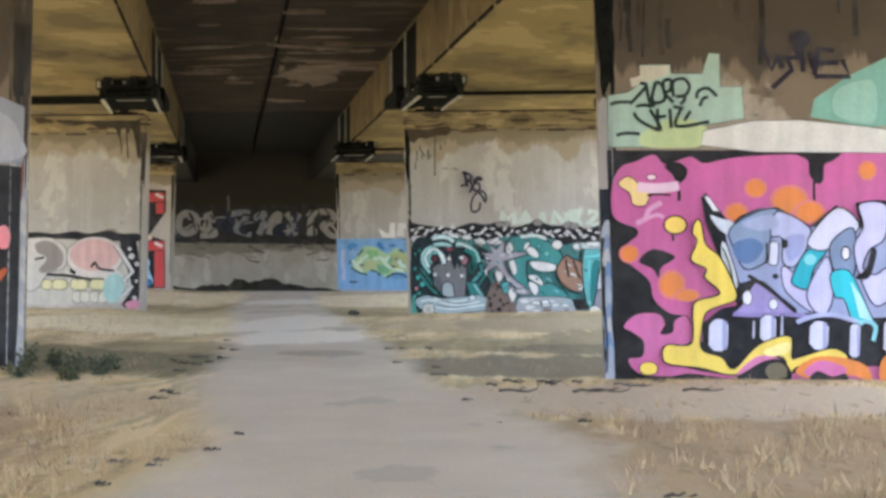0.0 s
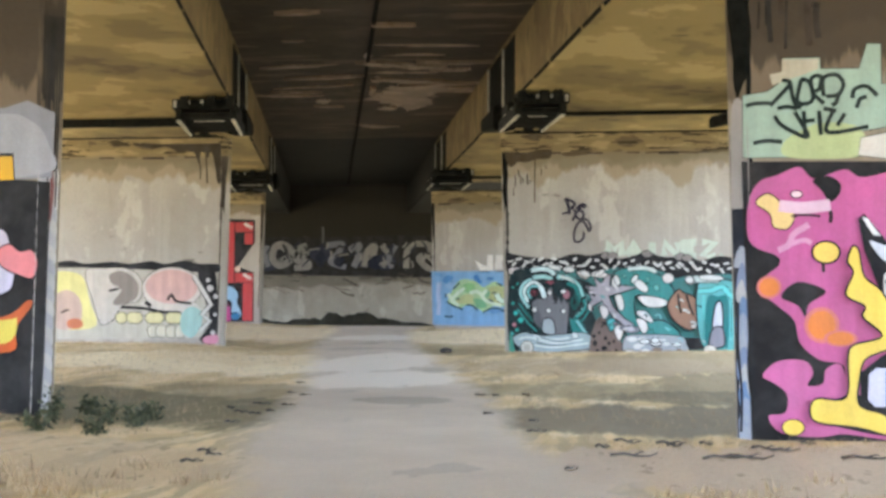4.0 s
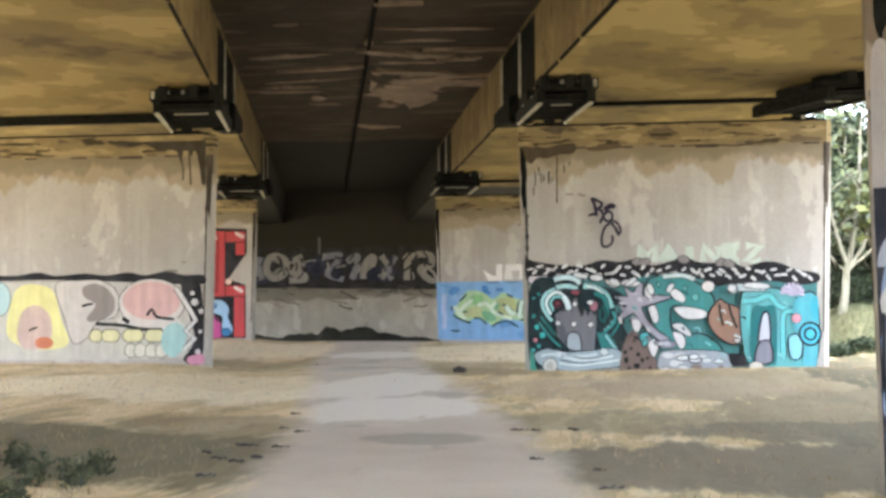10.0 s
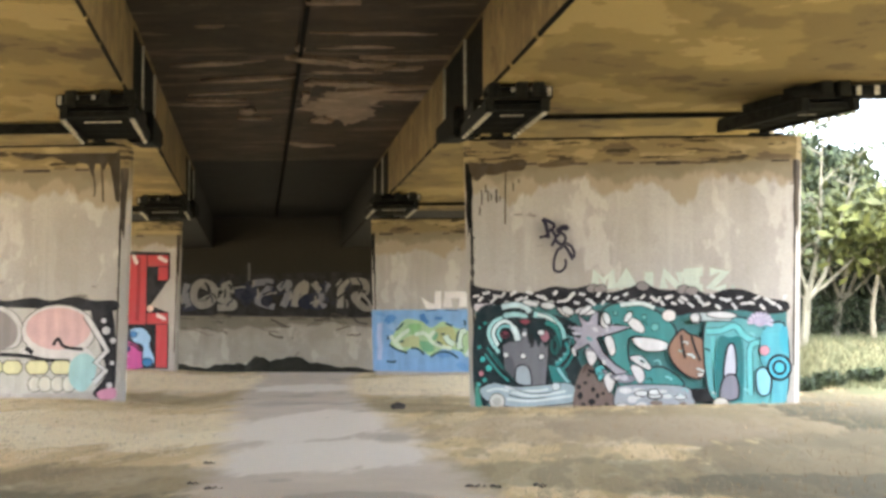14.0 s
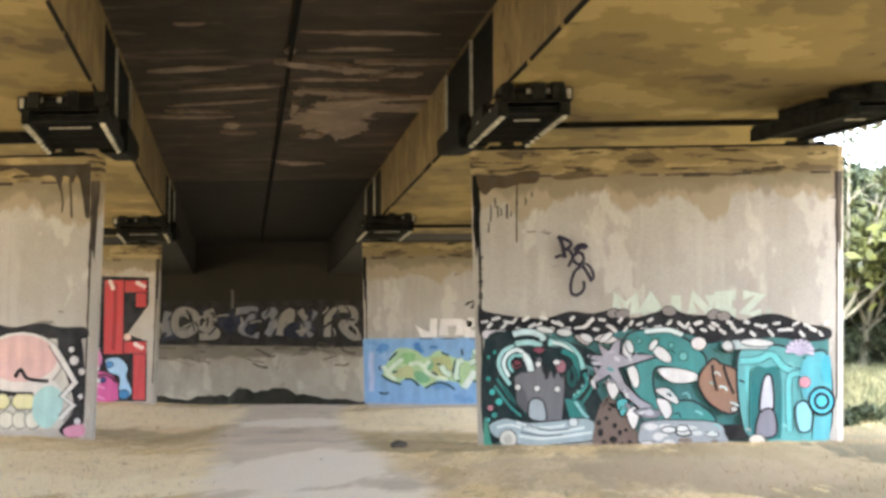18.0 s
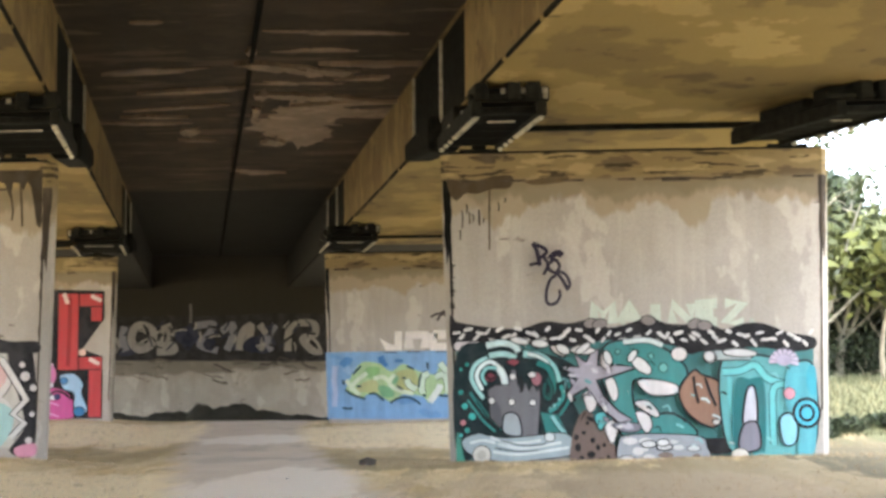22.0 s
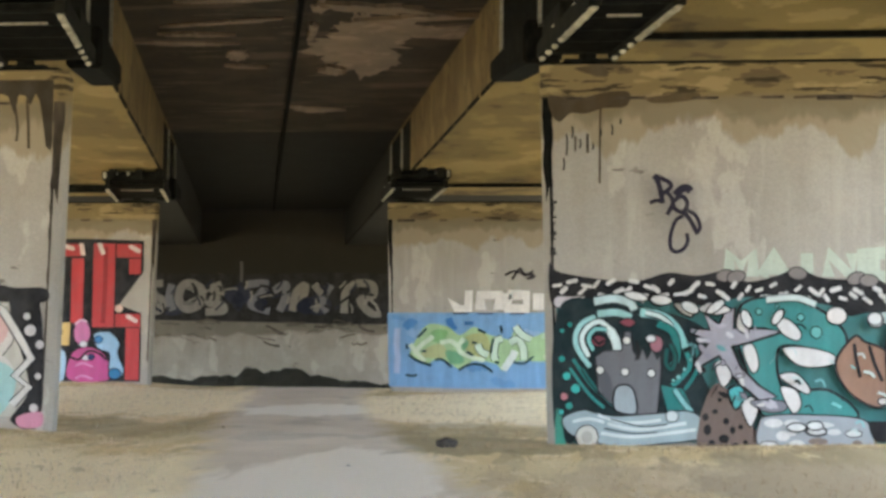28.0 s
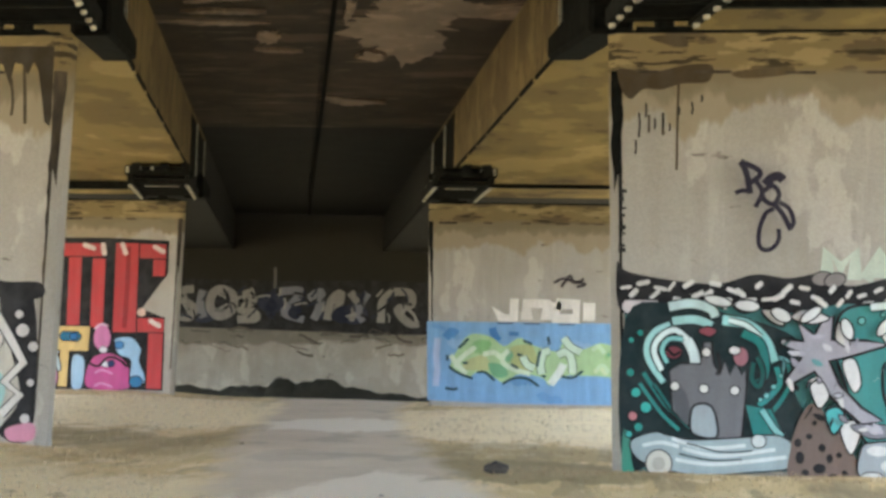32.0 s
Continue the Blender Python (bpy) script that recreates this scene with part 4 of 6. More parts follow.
for w, code, pts in ((12, "2f7f7c", ((30, 300), (90, 385), (150, 440))), (10, "3f8f8c", ((20, 330), (80, 410), (130, 455))), (9, "2a6a68", ((60, 330), (110, 400), (160, 450))),
                     (24, "cfe8ea", ((98, 116), (160, 106), (212, 120), (226, 142))), (22, "a9d6d6", ((108, 156), (170, 150), (216, 166))), (14, "dfe6ea", ((212, 98), (236, 102), (258, 116))),
                     (27, "9fd6d6", ((245, 150), (310, 160), (360, 200), (386, 262))), (13, "dcecec", ((262, 150), (312, 164), (348, 196))), (22, "2f7f7c", ((300, 185), (350, 215), (362, 290), (335, 332))),
                     (13, "1f5a58", ((340, 250), (356, 290), (346, 330), (326, 310), (330, 265))), (15, "3f9a98", ((392, 276), (402, 320), (372, 360), (345, 382))), (12, "2f7f7c", ((418, 250), (430, 310), (410, 360), (380, 400))),
                     (16, "a8dadb", ((85, 325), (46, 270), (38, 225), (60, 185), (102, 165))), (15, "e4f2f2", ((80, 292), (58, 240), (75, 200), (115, 180), (150, 205))), (12, "8fcfcf", ((95, 272), (80, 235), (100, 205), (138, 206))),
                     (27, "dcebec", ((148, 206), (166, 240), (170, 275), (150, 290)))):
    m.stroke("tentacle", code, reef(*pts), w / 1.15, line=3.5)
pearl("red_eye", "7d3f4a", 112, 242, 23, 18)
m.stroke("dark_lid", INK, reef((95, 232), (112, 250), (130, 240)), 7)
for a, b, r in ((385, 330, 7), (366, 355, 8), (350, 366, 6), (405, 300, 6)):
    pearl("bubble", "8fd0ce", a, b, r, r, 2)
m.blob("teal_wedge", "35807e", reef((308, 380), (380, 390), (418, 470), (330, 466)), 4, False)
m.stroke("tentacle", "8fc6c8", reef((354, 394), (385, 440), (408, 464)), 13, line=3)
m.blob("red_cap", "8f4a57", reef((178, 182), (205, 168), (230, 180), (210, 197)), 4)
m.blob("castle", "74747a", reef((100, 292), (130, 272), (185, 272), (194, 212), (216, 212), (222, 272), (240, 300), (252, 262), (266, 300), (282, 268), (300, 300), (310, 280), (312, 330), (300, 472), (240, 488), (165, 452), (110, 402)), 5, False)
m.blob("castle_shade", "5f6066", reef((110, 320), (150, 360), (158, 440), (118, 400)))
m.stroke("dark_lid", INK, reef((232, 240), (240, 285), (228, 300)), 8)
pearl("red_cap", "a8717d", 296, 250, 21, 27)
pearl("white_eye", "dfe0e0", 279, 233, 16, 12)
for a, b in ((117, 335), (196, 340), (280, 343), (202, 240)):
    pearl("pearl", "e4e2df", a, b, 13, 13)
m.blob("castle_door", "a3adb4", reef((165, 462), (162, 402), (180, 382), (210, 384), (228, 410), (231, 472)), 6)
m.blob("foam", "a4b4ba", reef((-4, 490), (60, 462), (100, 470), (170, 480), (300, 470), (400, 462), (448, 500), (436, 548), (300, 568), (180, 578), (100, 566), (20, 540)), 4)
for pts in (((110, 478), (200, 502), (310, 492)), ((140, 505), (240, 522), (390, 500)), ((120, 535), (230, 545), (420, 520)), ((30, 500), (80, 490), (130, 500))):
    m.stroke("foam_line", "dbe3e5", reef(*pts), 9)
for pts in (((150, 490), (250, 512), (330, 505)), ((110, 568), (200, 580), (310, 566), (420, 556)), ((130, 520), (220, 535), (300, 530))):
    m.stroke("dark_line", "2b3a3e", reef(*pts), 4)
m.bar("foam_tile", "d5dcdd", 350, 475, 34, 30, 3)
pearl("foam_ball", "d6d3c9", 75, 548, 36, 38)
pearl("foam_ball", "bcb9b0", 75, 548, 18, 19, 0)
m.blob("white_tooth", "e2ddd9", [(285, 155), (330, 148), (345, 165), (310, 176)], 6)
m.blob("white_tooth", "e2ddd9", [(355, 168), (400, 172), (408, 205), (375, 195)], 6)
m.blob("whale", "4b908e", [(545, 170), (640, 150), (740, 175), (800, 215), (830, 260), (815, 320), (760, 300), (680, 280), (640, 300), (660, 400), (780, 400), (860, 470), (720, 480), (600, 470), (560, 360), (530, 260)], 7)
m.blob("spotted_rock", "77665e", reef((438, 585), (430, 500), (445, 440), (470, 386), (500, 376), (550, 432), (596, 500), (615, 585)))
for a, b, ra, rb in ((480, 462, 9, 8), (515, 492, 10, 11), (456, 520, 12, 17), (508, 548, 17, 14), (545, 568, 9, 8), (470, 560, 10, 9), (535, 520, 9, 12), (495, 425, 7, 7), (560, 510, 8, 8), (450, 480, 10, 12), (485, 580, 12, 7), (575, 560, 8, 10)):
    pearl("rock_spot", INK, a, b, ra, rb, 0)
m.blob("starfish", "aaa6b0", [(440, 195), (480, 225), (500, 185), (525, 180), (520, 235), (600, 235), (655, 245), (560, 275), (515, 285), (540, 340), (590, 390), (640, 420), (590, 430), (520, 370), (480, 310), (420, 345), (408, 335), (455, 270), (400, 250), (402, 235), (455, 240)], 7, False)
for pts in ([(425, 185), (460, 165), (515, 185), (470, 200)], [(535, 195), (560, 215), (560, 250), (530, 235)], [(545, 290), (575, 280), (590, 335), (570, 355)], [(635, 215), (670, 210), (705, 245), (695, 268), (655, 250)], [(655, 290), (720, 285), (795, 305), (780, 335), (700, 335)], [(645, 365), (690, 355), (728, 395), (715, 410)], [(648, 395), (690, 400), (705, 440), (680, 462)], [(540, 440), (570, 420), (588, 450), (565, 500)], [(470, 345), (495, 330), (515, 365), (490, 395)]):
    m.blob("white_tooth", "dfdcdb", pts, 4)
m.blob("gem", "5fbcc0", [(505, 405), (535, 390), (552, 415), (525, 455)], 6)
m.oval("white_eye", "dbd6d3", 803, 200, 28, 24, 4)
for u, v, r in ((590, 190, 9), (655, 190, 8), (705, 205, 10), (747, 245, 16), (640, 175, 6)):
    m.oval("whale_spot", "6fb1ad", u, v, r, r, 3)
m.blob("brown_shape", "977663", [(800, 320), (850, 255), (880, 270), (940, 300), (948, 400), (920, 445), (860, 425), (815, 380)], 7)
m.stroke("slit", INK, [(850, 275), (855, 320), (865, 365)], 10)
m.stroke("slit", INK, [(890, 280), (905, 330), (925, 375)], 10)
m.oval("white_eye", "d8d2cd", 925, 428, 13, 10, 4)
m.blob("dark_gap", INK, [(870, 485), (985, 488), (970, 530), (890, 532)])
m.blob("grey_slab", "a2a8ae", reef((618, 492), (660, 472), (760, 468), (930, 478), (962, 520), (950, 578), (640, 584)), 4)
for a, b, ra, rb, line in ((662, 496, 30, 14, 0), (722, 496, 26, 12, 0), (692, 536, 22, 16, 0), (648, 566, 30, 13, 3), (795, 520, 32, 14, 6), (910, 526, 26, 11, 3), (850, 522, 22, 10, 0), (735, 560, 24, 12, 0), (820, 500, 30, 8, 0), (720, 528, 12, 8, 0)):
    pearl("white_pebble", "d9d8d8", a, b, ra, rb, line)
for a, b, ra, rb in ((800, 552, 30, 12), (872, 568, 36, 10), (765, 575, 20, 8), (920, 560, 16, 14)):
    pearl("brown_stain", "84746a", a, b, ra, rb, 0)
m.blob("grey_smear", "868690", reef((590, 428), (690, 426), (700, 455), (640, 462)), 3)
m.blob("teal_letter", "69aeb0", [(945, 230), (1060, 205), (1180, 230), (1262, 250), (1255, 520), (1110, 545), (1000, 540), (950, 470)], 7)
m.bar("white_pill", "c3d2d4", 985, 205, 140, 34, 4)
m.oval("white_eye", "dfe3e2", 908, 212, 22, 20, 4)
m.stroke("cyan_line", "74c8cb", [(950, 262), (1010, 258), (1062, 240), (1105, 285), (1175, 305)], 22, line=3)
m.stroke("cyan_line", "74c8cb", [(1175, 305), (1125, 315), (1118, 400), (1120, 505)], 20, line=3)
m.stroke("cyan_line", "74c8cb", [(975, 275), (975, 350), (990, 430)], 16)
spray = random.Random(13)
for k in range(30):
    u, v = spray.uniform(405, 640), spray.uniform(200, 500)
    c = ("c2bdc8", INK, "918d98", "d9d5d4", "5f9fa0", "2b3338")[k % 6] if v > 340 else ("c2bdc8", "b3aebb", "a29eaa", "d9d5d4", "6f9fa2", "cfcad2")[k % 6]
    a = spray.uniform(0, 3.1)
    r = spray.uniform(7, 19)
    m.blob(("pale_shard", "dark_gap")[k % 2], c, [(u - r * math.cos(a), v - r * math.sin(a)), (u + 5, v - 5), (u + r * math.cos(a), v + r * math.sin(a)), (u - 4, v + 7)], 2.5 if k % 4 == 0 else 0)
for k in range(22):
    u, v = spray.uniform(660, 1250), spray.uniform(215, 520)
    r = spray.uniform(8, 20)
    m.stroke(("pale_line", "dark_line", "cyan_line")[k % 3], ("c9d8d8", "1d2d30", "86c6c8")[k % 3], [(u, v), (u + r, v + 6 * math.sin(k)), (u + 1.6 * r, v + r * 0.8)], spray.uniform(4, 8))
m.blob("cyan_patch", "62b2be", [(1170, 260), (1262, 255), (1258, 520), (1200, 530), (1210, 420), (1165, 380)])
m.blob("dark_doorway", "2f7678", [(990, 300), (1040, 285), (1090, 300), (1090, 500), (1070, 530), (985, 520)])
m.stroke("white_arc", "d9e6e4", [(610, 158), (690, 152), (745, 170)], 16, line=3)
for u, v, a2, b2, tn in ((250, 150, 34, 12, 12), (320, 160, 30, 14, 5), (400, 180, 26, 15, 25), (470, 178, 30, 12, -35), (1010, 198, 60, 14, 3), (905, 208, 20, 18, 0), (690, 500, 26, 12, 0), (740, 495, 22, 12, 0), (640, 205, 12, 24, 35), (555, 210, 14, 26, -20)):
    m.oval("white_fleck", "dfe0df", u, v, a2, b2, 4, tn)
m.blob("column", "c7c8d2", [(1030, 325), (1058, 318), (1062, 430), (1015, 440)], 8)
m.blob("column", "85838f", [(1015, 440), (1062, 432), (1070, 515), (1000, 520)], 7)
m.oval("foam_ball", "d6d2c6", 1002, 537, 30, 22, 3)
m.blob("pale_hook", "8fc9d6", [(1140, 420), (1175, 400), (1200, 440), (1190, 500), (1150, 500)], 6)
for k in range(9):
    a = radians(180 + k * 24)
    m.stroke("sea_anemone", "c5bdd0", [(1160 + 10 * math.cos(a), 225 + 8 * math.sin(a)), (1160 + 50 * math.cos(a), 228 + 42 * math.sin(a))], 13, False, 2)
m.oval("sea_anemone", "b6aec4", 1160, 225, 24, 18)
m.oval("pink_spot", "d89aa6", 1175, 335, 20, 20, 2)
for r, c in ((52, INK), (42, "58b9cf"), (30, INK), (20, "58b9cf")):
    m.oval("cyan_ring", c, 1232, 400, r * 0.95, r)
m.blob("cyan_edge", "4fa9bb", [(1240, 250), (1266, 250), (1264, 340), (1235, 320)])
def scrawl(*pts):
    return [(298 + a / 1.242, -182 + b / 1.28) for a, b in pts]


for w, pts in ((15, ((3, 2), (20, 35), (33, 100))), (13, ((3, 2), (53, 25), (60, 45), (28, 70))), (11, ((-12, 98), (12, 90), (36, 94))), (22, ((75, 72), (95, 52), (116, 46), (130, 58))),
               (12, ((48, 60), (68, 95), (48, 140))), (12, ((68, 95), (98, 75), (118, 100), (103, 130), (78, 122), (66, 98))), (13, ((103, 130), (128, 160), (153, 208))), (11, ((118, 125), (148, 145), (161, 185), (148, 206))),
               (11, ((103, 145), (78, 160), (60, 210), (60, 255), (78, 270), (103, 260), (118, 235), (116, 205)))):
    m.stroke("black_tag", "2a2436", scrawl(*pts), w)
for k in range(9):
    v = -130 + k * 21 + 5 * math.sin(k * 3)
    m.stroke("black_tick", "1d1a17", [(8, v), (18 + 9 * abs(math.sin(k * 1.7)), v + 2 * math.cos(k))], 5 + 3 * (k % 3), False)
for u, v, l in ((92, -282, 26), (112, -296, 40), (128, -270, 18), (70, -318, 34), (150, -312, 22), (182, -322, 30), (205, -338, 16), (54, -296, 60), (46, -230, 34)):
    m.stroke("black_drip", "1d1a17", [(u, v), (u + 2, v + l / 2), (u, v + l)], 5)

# skull mural on the second left-hand pier
m = Mural(PIERS["skull"], 0, *local("skull", -16.06, 3.53), 0.00694, 0.00661, "pale skull and cartoon head mural on a black ground")
m.blob("damp_stain", "3a3122", [(504, -455), (597, -436), (658, -448), (720, -419), (765, -428), (799, -413), (818, -360), (829, -418), (847, -415), (863, -387), (877, -421), (889, -399), (900, -332), (909, -267), (923, -255), (927, -277), (927, -393), (927, -461), (502, -461)], 0, False)
m.stroke("damp_stain", "4a3f2d", [(821, -379), (828, -317), (825, -283)], 7)
m.stroke("damp_stain", "4a3f2d", [(853, -406), (858, -332), (861, -262)], 8)
m.blob("white_haze", "c4beb3", [(-270, 170), (910, 165), (910, 500), (600, 515), (-270, 520)], smooth=False)
m.blob("black_band", INK, [(-272, 130), (-120, 132), (0, 135), (90, 135), (180, 122), (260, 138), (390, 128), (480, 138), (585, 125), (660, 138), (750, 122), (830, 138), (918, 140), (914, 180), (760, 178), (500, 165), (330, 158), (120, 158), (-272, 165)])
m.blob("cyan_patch", "b9d3d4", [(-60, 190), (20, 170), (55, 230), (30, 310), (-40, 300)], 3)
m.blob("white_letter", "d5cfc8", [(-260, 200), (-140, 180), (-80, 260), (-120, 400), (-240, 420)], 3)
m.blob("yellow_head", "e3dc96", [(40, 400), (60, 250), (100, 185), (180, 178), (250, 210), (285, 330), (320, 440), (240, 470), (120, 460)])
m.blob("pink_face", "cbb1a5", [(85, 400), (110, 300), (170, 270), (230, 310), (245, 400), (210, 460), (120, 465)])
m.oval("orange_nose", "cc7a55", 210, 440, 42, 27)
m.stroke("black_mark", INK, [(140, 385), (160, 375), (178, 370)], 9)
m.blob("white_letter", "cfc8c0", [(260, 180), (360, 160), (480, 165), (545, 230), (530, 320), (450, 345), (400, 420), (340, 440), (300, 330)], 3)
m.blob("grey_letter", "948b84", [(385, 190), (450, 175), (520, 230), (515, 310), (430, 345), (400, 330), (440, 270), (390, 235)])
m.stroke("black_mark", INK, [(378, 275), (405, 268), (428, 265)], 11)
m.oval("white_skull", "d8d0ca", 690, 262, 148, 108, 3)
m.oval("pink_skull", "d6b0aa", 690, 252, 130, 86)
m.blob("white_jaw", "d8d0ca", [(545, 330), (640, 352), (740, 360), (800, 330), (830, 380), (700, 375), (560, 362)])
m.stroke("black_mark", INK, [(670, 320), (690, 292), (715, 325), (790, 335)], 13)
m.stroke("black_mark", INK, [(440, 355), (560, 362), (640, 378), (735, 382)], 16)
m.stroke("black_mark", INK, [(560, 330), (590, 350)], 18)
for u, w in ((435, 60), (500, 80), (600, 92), (695, 84)):
    m.bar("cream_tooth", "ddd6a4", u + 8, 408, w, 56, 4)
for u in (600, 640, 690, 735):
    m.oval("white_tooth", "d6d0c0", u, 475, 28, 32, 3)
m.blob("black_corner", INK, [(820, 170), (905, 180), (914, 515), (830, 515), (880, 430), (850, 300)])
m.blob("cyan_splash", "a9ccca", [(740, 390), (790, 350), (840, 380), (835, 450), (790, 505), (740, 470)])
m.stroke("white_zigzag", "d9d5d2", [(800, 200), (850, 280), (885, 340), (840, 390), (880, 420), (835, 470)], 20, False, 4)
for u, v, r in ((880, 260, 16), (908, 300, 12), (895, 480, 12), (870, 220, 10), (905, 390, 9), (890, 510, 8)):
    m.oval("white_dot", "cfcaca", u, v, r, r)
m.blob("pink_foot", "cf8fa6", [(850, 505), (915, 490), (918, 530), (860, 535)])

# blue and lime mural on the third right-hand pier
m = Mural(PIERS["blue"], 0, *local("blue", -11.59, 5.73), 0.01017, 0.00975, "sky blue panel with lime green lettering")
m.blob("blue_ground", "86aedb", [(484, 306), (1310, 300), (1300, 578), (760, 585), (492, 580)], smooth=False)
for k in range(26):
    u, v = 500 + (k * 97) % 790, 322 + (k * 61) % 245
    m.stroke("blue_cloud", ("76a3d6", "98b8e0", "82acdc", "6b9ace")[k % 4], [(u, v), (u + 14, v - 9 * math.sin(k)), (u + 34, v + 6 * math.cos(k)), (u + 48, v + 12)], 15 + 5 * (k % 3))


def lime(*pts):
    return [(491 + 0.6336 * a, 0.644 * c - 29.2) for a, c in pts]


m.stroke("lavender_edge", "b3bede", lime((48, 610), (42, 700), (50, 780), (44, 870)), 22, False)
m.stroke("deep_blue_stroke", "4f86c8", lime((335, 550), (350, 590), (372, 618)), 26)
m.stroke("deep_blue_stroke", "5a93cf", lime((90, 610), (120, 575), (150, 590)), 30)
m.stroke("deep_blue_stroke", "4f86c0", lime((425, 578), (475, 580)), 14)
m.blob("lime_field", "b2cf9c", lime((115, 765), (165, 650), (225, 585), (330, 598), (400, 645), (480, 600), (560, 640), (610, 655), (680, 665), (720, 600), (800, 655), (900, 620), (1010, 640), (1120, 625), (1260, 660), (1250, 800), (1100, 830), (950, 800), (820, 795), (700, 800), (640, 850), (600, 810), (480, 795), (400, 842), (330, 800), (260, 790), (210, 822), (150, 785)))
m.blob("tan_fill", "bcbf8b", lime((220, 720), (300, 700), (330, 770), (260, 780), (180, 770)))
m.blob("tan_fill", "b9bd82", lime((440, 650), (540, 640), (575, 720), (550, 780), (470, 770), (430, 710)))
m.blob("green_shade", "7fb488", lime((320, 740), (400, 750), (420, 805), (350, 810)))
m.blob("green_shade", "8fbd7f", lime((250, 620), (330, 625), (300, 690), (230, 670)))
m.blob("green_shade", "84b98c", lime((420, 665), (450, 690), (430, 730), (400, 715)))
for k in range(14):
    u, v = 860 + (k * 67) % 390, 660 + (k * 41) % 130
    m.stroke("letter_piece", ("c6deba", "9cc487", "d3e0b4", "7fb48c")[k % 4], lime((u, v), (u + 30, v - 25), (u + 62, v + 12)), 14)
for pts in (((290, 692), (350, 682), (385, 705), (425, 668)), ((395, 700), (400, 740), (470, 775), (540, 790)), ((150, 770), (170, 720), (250, 655)), ((120, 700), (150, 745), (205, 800))):
    m.stroke("pale_letter_edge", "d8e6cb", lime(*pts), 17)
for pts in (((600, 790), (592, 740), (605, 680), (640, 665)), ((680, 690), (725, 668), (755, 720), (760, 785)), ((710, 595), (745, 640), (800, 670)), ((500, 700), (520, 740), (560, 760))):
    m.stroke("pale_letter_bar", "cfe3cf", lime(*pts), 24, line=2.5)
m.stroke("white_flash", "e3ebe6", lime((645, 845), (690, 780), (712, 735)), 26)
for pts in (((395, 850), (440, 822), (490, 812), (540, 825), (585, 858)), ((262, 790), (305, 790), (355, 832)), ((112, 762), (160, 795), (240, 824)), ((700, 800), (760, 806), (812, 768)), ((100, 700), (104, 730)),
            ((160, 662), (185, 640), (212, 610)), ((184, 742), (212, 740)), ((500, 614), (545, 634)), ((628, 590), (636, 632)), ((438, 742), (476, 764)), ((468, 690), (496, 692)), ((575, 752), (580, 705), (590, 668)), ((598, 800), (622, 805)), ((95, 878), (140, 884), (160, 876))):
    m.stroke("dark_stroke", "2c4a50", lime(*pts), 9)
m.blob("white_letter", "efe9e2", [(700, 250), (745, 276), (760, 278), (762, 222), (790, 222), (788, 302), (725, 302)], 0, False)
for u, ch, w in ((818, "n", 72), (915, "O", 66), (1000, "I", 46)):
    m.letters("efe9e2", u, 232, w, 62, ch, 40)
for u in (745, 835, 950):
    m.stroke("dark_mark", "3a3634", [(u - 26, 308), (u + 26, 308)], 4)
m.stroke("black_tag", "3a3234", [(905, 165), (935, 150), (965, 158), (1010, 168), (980, 178)], 9)
m.stroke("black_tag", "3a3234", [(930, 180), (958, 140), (972, 165), (1005, 150)], 9)

# tall red letters on the third left-hand pier
m = Mural(PIERS["red"], 0, *local("red", -21.89, 5.65), 0.01103, 0.01019, "tall red block letters on black with a small pink and blue figure")
m.blob("black_ground", INK, [(-120, 25), (350, 20), (552, 28), (552, 140), (470, 262), (540, 290), (548, 540), (-120, 545)], smooth=False)
RED = "bf4548"
for u0, v0, u1, v1 in ((-110, 40, 40, 330), (195, 38, 335, 88), (222, 88, 270, 330), (300, 92, 348, 330), (375, 38, 456, 345), (456, 38, 545, 92), (500, 92, 545, 152), (456, 292, 545, 345), (492, 345, 545, 535)):
    m.blob("red_letter", RED, [(u0, v0), (u1, v0), (u1, v1), (u0, v1)], 6, False)
m.stroke("red_shade", "9a3236", [(420, 50), (420, 200), (415, 330)], 16, False)
for u, v, t in ((290, 52, 20), (338, 60, 80), (405, 58, 70), (520, 58, 30), (515, 312, 30)):
    m.bar("white_glint", "e5d5d0", u, v, 46, 16, 0, t)
m.oval("white_glint", "e8c9b8", 470, 275, 14, 14)
m.blob("pale_ghost", "bcc3cf", [(-60, 380), (100, 370), (190, 360), (205, 520), (60, 538), (-60, 535)])
m.blob("pink_cloth", "c98fae", [(150, 450), (190, 440), (200, 520), (160, 520)])
m.blob("yellow_frame", "dcbd7b", [(185, 325), (305, 325), (302, 412), (240, 412), (236, 535), (202, 535), (206, 412), (186, 400)], 5, False)
m.bar("teal_pane", "2d6f8f", 240, 362, 70, 32, 4)
m.blob("light_blue", "a9c4dc", [(250, 430), (290, 440), (285, 535), (250, 535)], 4)
m.oval("pink_head", "cf7fae", 345, 365, 30, 45, 4)
m.blob("magenta_body", "c25590", [(300, 535), (310, 440), (370, 415), (430, 450), (440, 535)], 5)
m.blob("light_blue", "a4c6e4", [(385, 370), (440, 360), (475, 400), (470, 440), (492, 500), (470, 532), (440, 500), (440, 440), (400, 420)], 5)
m.oval("blue_foot", "3c7fb0", 460, 512, 22, 20, 4)
m.oval("white_spot", "d9dbe2", 350, 405, 14, 12, 2)
m.oval("white_spot", "d9dbe2", 362, 455, 18, 10, 2)
m.blob("pale_ghost", "c3d3dc", [(150, 400), (168, 350), (200, 420), (212, 480), (160, 470)], 4)
m.blob("pink_cloth", "c77aa6", [(150, 470), (190, 455), (205, 500), (195, 535), (150, 535)], 4)
